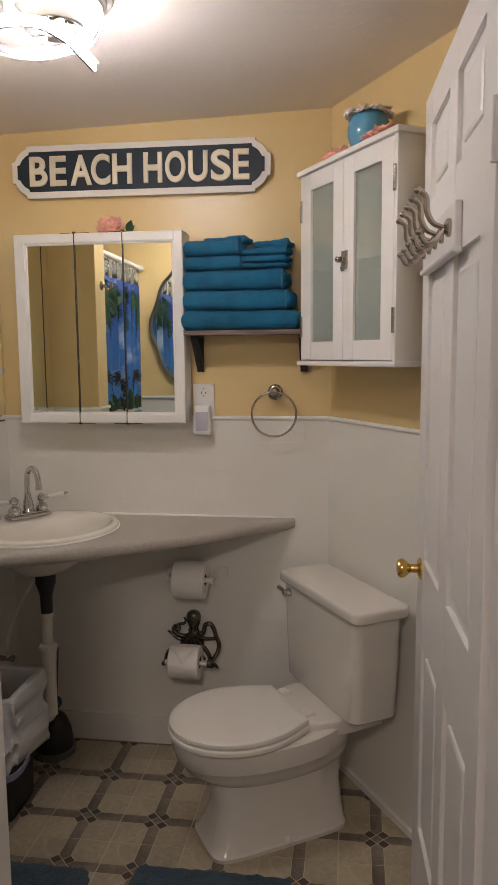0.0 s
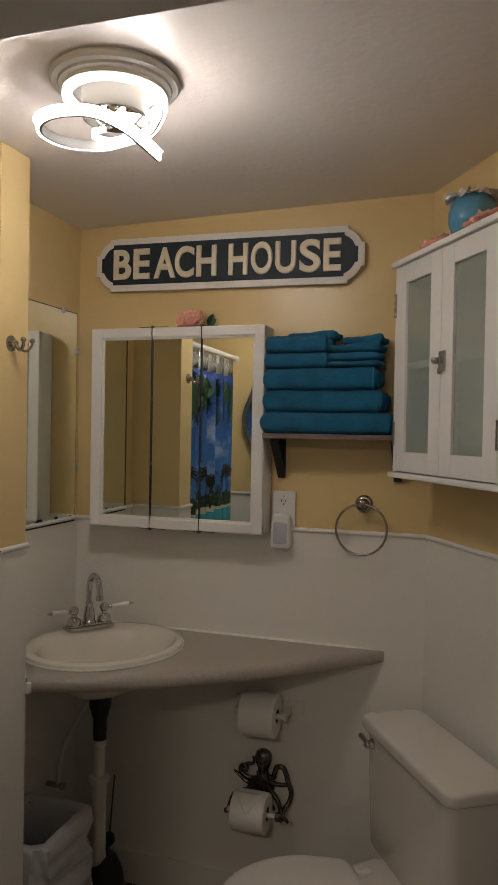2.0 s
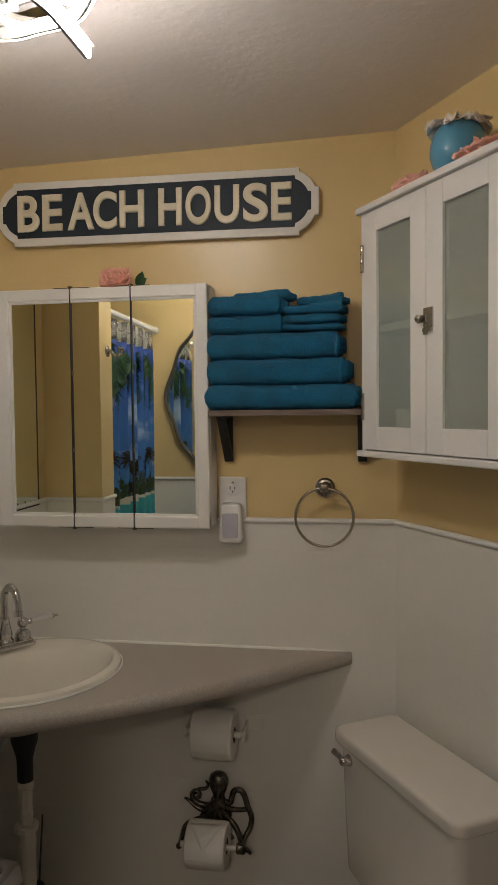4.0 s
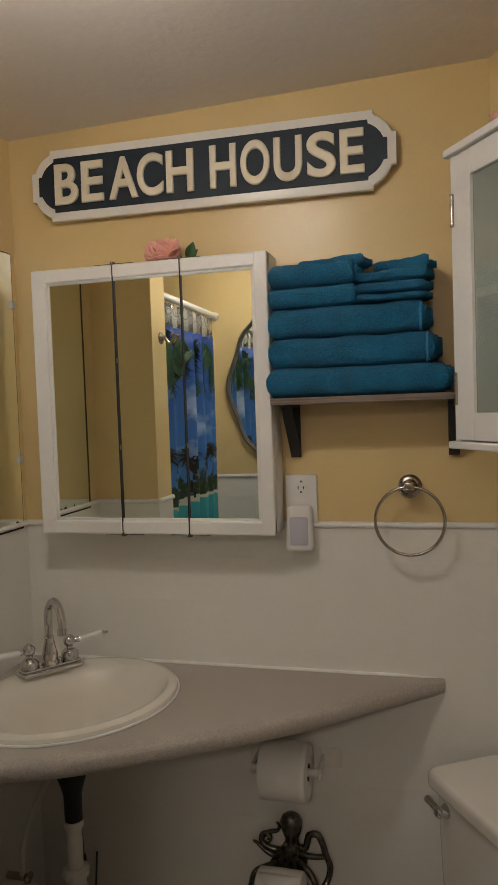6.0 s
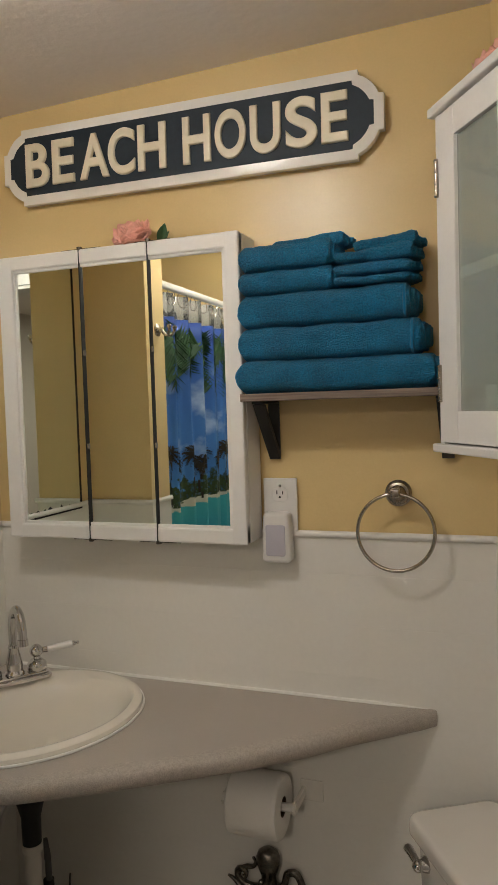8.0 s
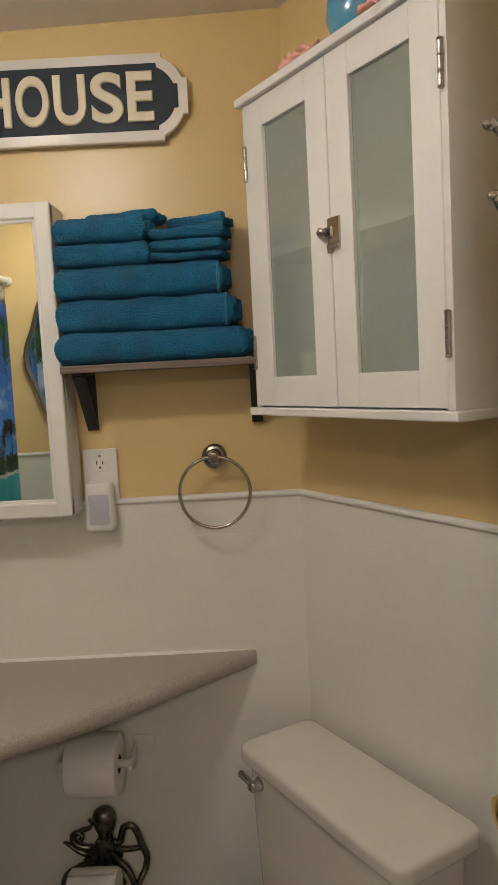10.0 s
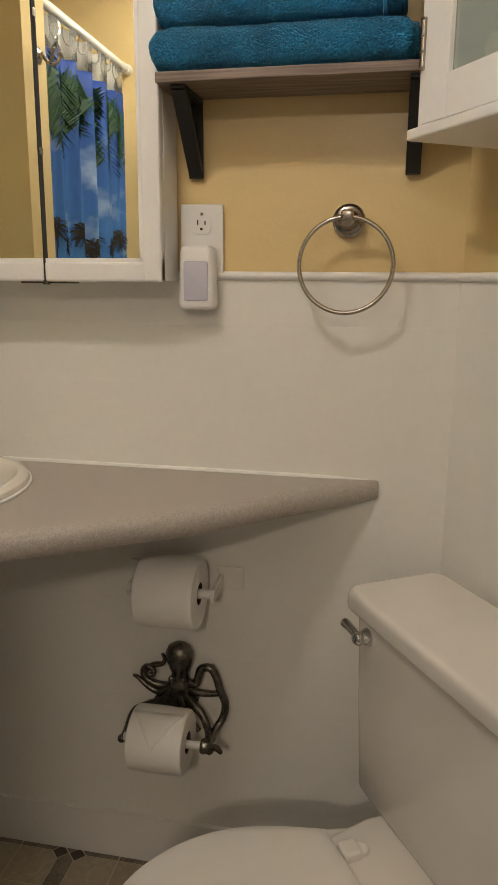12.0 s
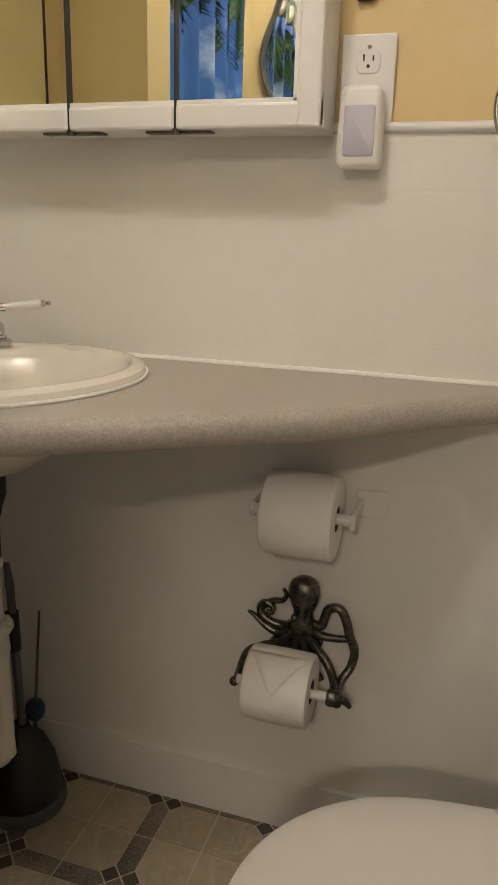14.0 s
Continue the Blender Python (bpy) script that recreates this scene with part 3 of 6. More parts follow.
# ---- mirror cabinet ----
def mirror_cabinet():
    X0, X1, Z0, Z1, Y = -0.668, -0.076, 1.173, 1.813, -0.096
    c = thing("medicine_cabinet", pose(0, 0, 0), "white framed three-door mirrored medicine cabinet on the wall", "cabinet")
    bm = box(bmesh.new(), X0 + 0.012, X1 - 0.0006, Y + 0.0207, -0.002, Z0 + 0.0015, Z1 - 0.0015, 0.001)
    part("body", bm, WHITE, c)
    cuts = [X0, -0.453, -0.2845, X1]
    top = 0.032
    for k in range(3):
        a, b = cuts[k] + 0.0012, cuts[k + 1] - 0.0012
        l = 0.038 if k == 0 else 0.0
        r = 0.033 if k == 2 else 0.0
        door = part("mirror_door", box(bmesh.new(), a + 0.002, b - 0.002, Y + 0.0135, Y + 0.02, Z0 + 0.002, Z1 - 0.002), WHITE, c)
        for z0, z1 in ((Z1 - top, Z1), (Z0, Z0 + top)):
            bm = box(bmesh.new(), a, b, Y, Y + 0.0205, z0, z1, 0.004)
            zz = z0 if z1 == Z1 else z1
            box(bm, a, b, Y + 0.005, Y + 0.02, zz - 0.006, zz + 0.006, 0.001)
            part("door_rail", bm, WHITE, door)
        for x0, x1 in ([(a, a + l)] if l else []) + ([(b - r, b)] if r else []):
            bm = box(bmesh.new(), x0, x1, Y - 0.0006, Y + 0.0205, Z0 - 0.0003, Z1 + 0.0003, 0.004)
            xx = x1 if x0 == a else x0
            box(bm, xx - 0.006, xx + 0.006, Y + 0.005, Y + 0.02, Z0 + top, Z1 - top, 0.001)
            part("door_stile", bm, WHITE, door)
        part("mirror_pane", box(bmesh.new(), a + l * 0.9, b - r * 0.9, Y + 0.009, Y + 0.013, Z0 + top * 0.9, Z1 - top * 0.9), MIRROR, door, "silver mirror pane")
        for z in (Z0 + top + 0.17, Z1 - top - 0.2):
            if k:
                part("edge_clip", box(bmesh.new(), a - 0.003, a + 0.002, Y + 0.004, Y + 0.012, z, z + 0.012, 0.0006), CHROME, door)
        if k:
            # black filler in the open door gap, its colour stands for shade
            bm = box(bmesh.new(), a - 0.0024, a - 0.0002, Y + 0.0025, Y + 0.018, Z0 - 0.002, Z1 + 0.002)
            part("dark_edge", bm, DARK, door, "black strip standing for the shade in the gap between doors")
    for x in cuts[1:3]:
        for z in (Z1 + 0.0005, Z0 - 0.0035):
            bm = box(bmesh.new(), x - 0.05, x + 0.05, Y + 0.012, Y + 0.03, z, z + 0.003, 0.001)
            rod(bm, (x, Y + 0.008, z - 0.002), (x, Y + 0.008, z + 0.005), 0.006)
            part("pivot_hinge", bm, IRON, c)


mirror_cabinet()


def silk_flower(m, label, n=26, r=0.042, mat=None, seed=3):
    f = thing("silk_flower", m, label, "flower")
    rnd = random.Random(seed)
    bm = bmesh.new()
    for k in range(n):
        ring = k / n
        a, tilt = k * 2.4, 0.25 + 1.1 * ring
        size = r * (0.35 + 0.5 * ring) * rnd.uniform(0.85, 1.15)
        rows = []
        for i in range(5):
            t = i / 4
            w = size * 0.75 * math.sin(math.pi * (0.12 + 0.8 * t)) + 0.001
            rad, h = size * t * math.sin(tilt), size * t * math.cos(tilt) + 0.006 * math.sin(3 * t + k)
            rows.append([Vector(((rad + 0.004) * math.cos(a) - s * w * math.sin(a), (rad + 0.004) * math.sin(a) + s * w * math.cos(a), h + 0.008 * abs(s) * t + 0.004)) for s in (-1, -0.5, 0, 0.5, 1)])
        loft(bm, rows, (False, False), closed=False)
    ob = part("petals", bm, mat or PINK, f, smooth=True)
    so = ob.modifiers.new("thick", "SOLIDIFY")
    so.thickness = 0.0012
    return f


def leaf(f, at, yaw, tilt, size):
    bm = bmesh.new()
    rows = []
    for i in range(6):
        t = i / 5
        w = size * 0.36 * math.sin(math.pi * (0.08 + 0.9 * t))
        rows.append([(s * w, t * size, 0.25 * abs(s) * w + 0.15 * size * t * t) for s in (-1, 0, 1)])
    loft(bm, rows, (False, False), closed=False)
    bmesh.ops.transform(bm, matrix=pose(*at, tilt, 0, yaw), verts=bm.verts)
    ob = part("leaf", bm, LEAF, f, "dark green silk leaf", True)
    so = ob.modifiers.new("thick", "SOLIDIFY")
    so.thickness = 0.001


fl = silk_flower(pose(-0.335, -0.045, 1.825, 42, 0, 0), "pink silk rose lying on the mirror cabinet", 40, 0.056)
leaf(fl, (0.056, 0.0, -0.012), -25, 40, 0.045)
leaf(fl, (0.06, -0.005, -0.012), -60, 35, 0.036)


# ---- wall sign ----
def sign():
    X0, X1, Z0, Z1 = -0.694, 0.208, 1.944, 2.119
    s = thing("wall_sign", pose((X0 + X1) / 2, 0.0, (Z0 + Z1) / 2, 90, 0.45, 0), "embossed navy and white metal wall sign reading BEACH HOUSE", "sign")
    hx, hy = (X1 - X0) / 2, (Z1 - Z0) / 2

    def outline(hx, hy, r):
        pts = []
        for sx, sy in ((1, 1), (-1, 1), (-1, -1), (1, -1)):
            st = r * 0.2
            # a small step in from each side, then a shallow convex corner between them
            arc = [(hx, hy - r), (hx - st, hy - r + 0.001)]
            for k in range(1, 8):
                a = radians(90 * k / 8)
                bulge = 0.55
                x0, y0 = r - st - (r - st) * k / 8, (r - st) * k / 8
                arc.append((hx - r + (1 - bulge) * x0 + bulge * (r - st) * math.cos(a), hy - r + (1 - bulge) * y0 + bulge * (r - st) * math.sin(a)))
            arc += [(hx - r + 0.001, hy - st), (hx - r, hy)]
            q = [(sx * x, sy * y) for x, y in arc]
            pts += q if sx * sy > 0 else q[::-1]
        return pts

    part("rim", prism(bmesh.new(), outline(hx, hy, 0.052), 0.002, 0.022, 0.003), ENAMEL, s, "glossy white enamel rim", True)
    part("field", prism(bmesh.new(), outline(hx - 0.020, hy - 0.021, 0.043), 0.018, 0.0232, 0.0008), NAVY, s, "dark navy painted field")
    cu = bpy.data.curves.new("letters", "FONT")
    cu.body = "BEACH HOUSE"
    cu.align_x, cu.align_y = "CENTER", "CENTER"
    cu.size, cu.offset, cu.extrude, cu.bevel_depth, cu.bevel_resolution = 0.118, 0.0, 0.0015, 0.0034, 3
    cu.space_character = 1.12
    tmp = bpy.data.objects.new("letters", cu)
    scene.collection.objects.link(tmp)
    me = bpy.data.meshes.new_from_object(tmp.evaluated_get(bpy.context.evaluated_depsgraph_get()))
    bpy.data.objects.remove(tmp)
    xs, ys = [v.co.x for v in me.vertices], [v.co.y for v in me.vertices]
    w, h, mx, my = max(xs) - min(xs), max(ys) - min(ys), (max(xs) + min(xs)) / 2, (max(ys) + min(ys)) / 2
    for v in me.vertices:
        v.co = Vector(((v.co.x - mx) * 0.755 / w, (v.co.y - my) * 0.102 / h, v.co.z + 0.026))
    me.materials.clear()
    me.materials.append(CREAM)
    bm = bmesh.new()
    bm.from_mesh(me)
    bmesh.ops.remove_doubles(bm, verts=bm.verts, dist=2e-5)
    letters = []
    left = set(bm.verts)
    while left:
        grow, island = [left.pop()], []
        while grow:
            v = grow.pop()
            island.append(v)
            for e in v.link_edges:
                o = e.other_vert(v)
                if o in left:
                    left.remove(o)
                    grow.append(o)
        letters.append(island)
    letters.sort(key=lambda s_: sum(v.co.x for v in s_) / len(s_))
    # each letter's span along the line, hand-drawn proportions
    spans = ((-0.385, -0.321), (-0.312, -0.253), (-0.238, -0.162), (-0.164, -0.097), (-0.089, -0.020), (0.020, 0.085), (0.095, 0.165), (0.174, 0.241), (0.251, 0.318), (0.326, 0.381))
    for island, (u0, u1) in zip(letters, spans):
        a, b = min(v.co.x for v in island), max(v.co.x for v in island)
        for v in island:
            v.co.x = u0 + (u1 - u0) * (v.co.x - a) / (b - a)
        index = {v: k for k, v in enumerate(island)}
        lm = bpy.data.meshes.new("letter")
        lm.from_pydata([v.co[:] for v in island], [], [[index[v] for v in f.verts] for f in bm.faces if f.verts[0] in index])
        lm.materials.append(CREAM)
        ob = new("letter", lm)
        ob.parent = s
        tagged(ob, "raised cream letter")
    bm.free()
    rnd = random.Random(8)
    for k in range(7):
        x, top = rnd.uniform(-0.4, 0.4), rnd.random() < 0.5
        y = hy - 0.0035 if top else -hy + 0.0035
        bm = bmesh.new()
        for j in range(3):
            xx = x + j * 0.006 + rnd.uniform(-0.002, 0.002)
            box(bm, xx, xx + rnd.uniform(0.002, 0.005), y - 0.001, y + 0.001, 0.0195, 0.0217)
        part("chip", bm, CHIP, s, "rusty chip in the enamel")


sign()


# ---- towel shelf ----
def towel_shelf():
    s = thing("wall_shelf", pose(0, 0, 1.468), "grey oak board shelf on black steel brackets", "shelf")
    part("board", box(bmesh.new(), -0.074, 0.336, -0.122, -0.002, 0, 0.015, 0.0012), GREYWOOD, s)
    for x in (-0.042, 0.317):
        bm = bmesh.new()
        box(bm, x - 0.012, x + 0.012, -0.007, -0.001, -0.124, 0, 0.0008)
        box(bm, x - 0.012, x + 0.012, -0.11, -0.001, -0.006, -0.0005, 0.0008)
        t = prism(bmesh.new(), [(-0.105, -0.008), (-0.092, -0.006), (-0.007, -0.105), (-0.007, -0.122)], -0.0115, 0.0115)
        bmesh.ops.transform(t, matrix=Matrix.Translation((x, 0, 0)) @ Matrix(((0, 0, 1, 0), (1, 0, 0, 0), (0, 1, 0, 0), (0, 0, 0, 1))), verts=t.verts)
        join_in(bm, t)
        part("bracket", bm, BLACK, s, "black steel bracket")


towel_shelf()


def folded_towel(x0, x1, y0, y1, z0, z1, label, seed, hem=0.0, band=False, sag=0.0, lift=0.0, category="towel"):
    """A soft folded towel: a plump front fold, uneven top and a layered end."""
    cx, cy = (x0 + x1) / 2, (y0 + y1) / 2
    t = thing("folded_towel", pose(cx, cy, z0), label, category, "stack of teal towels")
    rnd = random.Random(seed)
    ox, oy = rnd.uniform(0, 50), rnd.uniform(0, 50)
    L, D, H = x1 - x0, y1 - y0, z1 - z0
    nx, ns = 110, 60
    rings = []
    for i in range(nx + 1):
        u = i / nx
        x = -L / 2 + L * u
        e = min(u, 1 - u) * L
        taper = 1 - 0.42 * max(0, 1 - e / 0.012) ** 2
        ring = []
        for k in range(ns):
            a = 2 * math.pi * k / ns
            ca, sa = math.cos(a), math.sin(a)
            p = 0.55
            yy = math.copysign(abs(ca) ** p, ca) * D / 2
            zz = math.copysign(abs(sa) ** 0.68, sa) * H / 2 * taper
            w = noise.noise(Vector((x * 14 + ox, yy * 14, zz * 18 + oy))) * 0.0055 + noise.noise(Vector((x * 60 + ox, yy * 60, zz * 60))) * 0.0022
            w += noise.noise(Vector((x * 240 + ox, yy * 240, zz * 240))) * 0.0013
            up = max(0.0, sa)
            z = H / 2 + zz * 1.02 + w * (0.3 + up) + lift * u * u * up - sag * math.sin(math.pi * u) * up
            if band and abs(u - 0.52) < 0.09:
                z += 0.0012 * math.copysign(1, sa)
            ring.append((x + (w * 0.5 if e < 0.01 else 0), yy * (1 if e > 0.004 else 0.985) + w, max(z, 0.0004)))
        rings.append(ring)
    body = part("towel_body", loft(bmesh.new(), rings), TOWEL, t, smooth=True)
    if hem:
        bm = bmesh.new()
        rings = []
        for u in (0, 0.2, 0.8, 1):
            x = L / 2 - hem + 0.007 * u
            ring = []
            for k in range(ns):
                a = 2 * math.pi * k / ns
                ca, sa = math.cos(a), math.sin(a)
                grow = 0.0024 if 0 < u < 1 else -0.001
                ring.append((x, math.copysign(abs(ca) ** 0.55, ca) * (D / 2 + grow), H / 2 + math.copysign(abs(sa) ** 0.68, sa) * (H / 2 + grow)))
            rings.append(ring)
        for r in rings:
            for k, q in enumerate(r):
                r[k] = (q[0], q[1], max(q[2], 0.0004))
        part("hem", loft(bm, rings), HEM, t, "woven hem band", True)
    # the inner layers showing past the open end
    for q in range(1, 3):
        rings = []
        for x, g in ((L / 2 - 0.03, 1.0), (L / 2 + 0.005 * q, 1.0), (L / 2 + 0.0075 * q, 0.94), (L / 2 + 0.008 * q, 0.80)):
            g *= 1 - 0.2 * q
            ring = []
            for k in range(32):
                a = 2 * math.pi * k / 32
                ca, sa = math.cos(a), math.sin(a)
                w = 0.0025 * noise.noise(Vector((ca * 3 + ox, sa * 3, q * 9.0 + oy)))
                ring.append((x + 0.4 * w, math.copysign(abs(ca) ** 0.5, ca) * (D / 2 - 0.004 * q) * g + w, H / 2 + math.copysign(abs(sa) ** 0.6, sa) * H / 2 * g + w))
            rings.append(ring)
        part("inner_fold", loft(bmesh.new(), rings), TOWEL, t, smooth=True)
    return t


Y0 = -0.118
BATH = "folded teal terry bath towel in the stack on the shelf"
folded_towel(-0.080, 0.306, Y0 - 0.006, -0.006, 1.483, 1.548, BATH, 1)
folded_towel(-0.075, 0.280, Y0, -0.008, 1.547, 1.614, BATH, 2, hem=0.018)
folded_towel(-0.073, 0.262, Y0 - 0.002, -0.008, 1.613, 1.678, BATH, 3, hem=0.012, lift=0.006)
HANDT = "folded teal terry hand towel on top of the stack"
folded_towel(-0.072, 0.117, Y0 - 0.002, -0.01, 1.677, 1.725, HANDT, 4)
folded_towel(-0.072, 0.114, Y0 - 0.002, -0.012, 1.724, 1.772, HANDT, 5, lift=0.010)
folded_towel(-0.01, 0.134, -0.085, -0.012, 1.764, 1.786, "loose folded corner of a teal hand towel", 10, lift=0.012)
WASH = "small folded teal washcloth with woven band"
folded_towel(0.120, 0.262, Y0 + 0.004, -0.014, 1.682, 1.700, WASH, 6, band=True)
folded_towel(0.120, 0.264, Y0 + 0.004, -0.014, 1.6995, 1.723, WASH, 7, band=True)
folded_towel(0.122, 0.267, Y0 + 0.003, -0.014, 1.7225, 1.748, WASH, 8, band=True, lift=0.008)
folded_towel(0.155, 0.272, -0.09, -0.014, 1.748, 1.770, "teal washcloth laid on the folded washcloths", 9, lift=0.014)


# ---- outlet with night light, towel ring ----
def outlet():
    o = thing("wall_outlet", pose(-0.033, 0.0, 1.2445), "white wall outlet with a plain cover plate", "outlet")
    bm = box(bmesh.new(), -0.0375, 0.0375, -0.006, -0.0002, -0.0585, 0.0585, 0.0022, 3)
    part("cover_plate", bm, PLASTIC, o)
    part("receptacle", prism(bmesh.new(), rounded(0.017, 0.0145, 0.010), 0, 0.002, 0.0006, m=pose(0, -0.0058, 0.023, 90)), PLASTIC, o)
    for x, h in ((-0.0065, 0.0085), (0.0065, 0.007)):
        part("slot", box(bmesh.new(), x - 0.0011, x + 0.0011, -0.0083, -0.0079, 0.024, 0.024 + h), DARK, o)
    part("ground_hole", lathe(bmesh.new(), [(0, 0), (0.0024, 0), (0.0024, 0.0005), (0, 0.0005)], (0, -0.0083, 0.0175), Matrix.Rotation(radians(-90), 4, "X"), 12), DARK, o)
    part("screw", lathe(bmesh.new(), [(0, 0), (0.003, 0), (0.002, 0.001), (0, 0.001)], (0, -0.006, 0.042), Matrix.Rotation(radians(90), 4, "X"), 12), CHROME, o)
    n = thing("night_light", pose(-0.034, -0.0075, 1.180), "white plug-in night light with a pale lilac lens", "night light")
    bm = prism(bmesh.new(), [(x * (1.0 if y < 0 else 0.9), y) for x, y in rounded(0.032, 0.0535, 0.012)], 0.0, 0.036, 0.008, 3, m=pose(0, 0, 0, 90))
    part("housing", bm, PLASTIC, n, smooth=True)
    part("lens", prism(bmesh.new(), rounded(0.0215, 0.033, 0.005), 0.034, 0.038, 0.002, m=pose(0, 0, -0.005, 90)), LENS, n, "pale lilac lens", True)


outlet()


def towel_ring():
    r = thing("towel_ring", pose(0.218, -0.0005, 1.274), "brushed nickel towel ring on the wall", "towel ring")
    q = Matrix.Rotation(radians(90), 4, "X")
    part("rosette", lathe(bmesh.new(), [(0, 0), (0.027, 0), (0.027, 0.005), (0.023, 0.008), (0.022, 0.012), (0.017, 0.014), (0.013, 0.030), (0.012, 0.046), (0, 0.048)], (0, 0, 0), q), NICKEL, r, smooth=True)
    part("clasp", box(bmesh.new(), -0.010, 0.010, -0.054, -0.034, -0.004, 0.014, 0.004, 3), NICKEL, r, smooth=True)
    line = [Vector((0.0755 * math.sin(a), -0.047 - 0.004 * (1 - math.cos(a)), -0.0725 + 0.0755 * math.cos(a))) for a in (2 * math.pi * k / 72 for k in range(72))]
    part("ring", tube(bmesh.new(), line, 0.0037, 10, closed=True), NICKEL, r, smooth=True)


towel_ring()


# ---- frameless mirror on the alcove wall ----
m2 = thing("wall_mirror", pose(-0.768, -0.268, 1.176), "frameless mirror with dark worn edge held by clear clips", "mirror")
part("edge", box(bmesh.new(), -0.003, 0.0016, -0.262, 0.248, -0.004, 0.703), DARK, m2, "dark worn silvering edge")
part("pane", box(bmesh.new(), 0.0005, 0.0025, -0.250, 0.245, 0.008, 0.700), MIRROR, m2)
rnd = random.Random(31)
bm = bmesh.new()
edge, y = [(-0.250, 0.006)], -0.250
while y < 0.236:
    edge.append((y, 0.010 + rnd.random() ** 2 * 0.013))
    y += rnd.uniform(0.004, 0.018)
edge += [(0.244, 0.010), (0.244, 0.006)]
prism(bm, edge[::-1], 0.0, 0.0006, m=Matrix(((0, 0, 1, 0.0026), (1, 0, 0, 0), (0, 1, 0, 0), (0, 0, 0, 1))))
part("worn_silvering", bm, DARK, m2, "ragged dark worn silvering along the bottom")
for y, z in ((0.16, 0.701), (0.244, 0.175), (0.244, 0.57)):
    part("clip", box(bmesh.new(), 0.0, 0.008, y - 0.009, y + 0.009, z - 0.008, z + 0.012, 0.002), CLEAR, m2, "clear plastic mirror clip")


# ---- robe hook ----
def robe_hook(m):
    h = thing("robe_hook", m, "brushed nickel double robe hook on the wing wall", "hook")
    part("rosette", lathe(bmesh.new(), [(0, 0), (0.024, 0), (0.024, 0.004), (0.018, 0.008), (0.010, 0.012), (0.009, 0.022), (0, 0.022)], (0, 0, 0), None, 20), NICKEL, h, smooth=True)
    for s in (-1, 1):
        bm = bmesh.new()
        tube(bm, spline([(0, 0, 0.018), (s * 0.006, -0.016, 0.03), (s * 0.014, -0.022, 0.046), (s * 0.02, -0.008, 0.058), (s * 0.022, 0.004, 0.06)], 5), 0.0048, 8)
        ball(bm, (s * 0.022, 0.008, 0.06), 0.0085, u=10, v=8)
        part("prong", bm, NICKEL, h, smooth=True)


robe_hook(Matrix.Translation((-0.567, -0.666, 1.695)) @ Matrix(((0, 0, 1, 0), (1, 0, 0, 0), (0, 1, 0, 0), (0, 0, 0, 1))) @ Matrix.Scale(0.82, 4))


# ---- counter, sink, tap ----
CT = 0.832


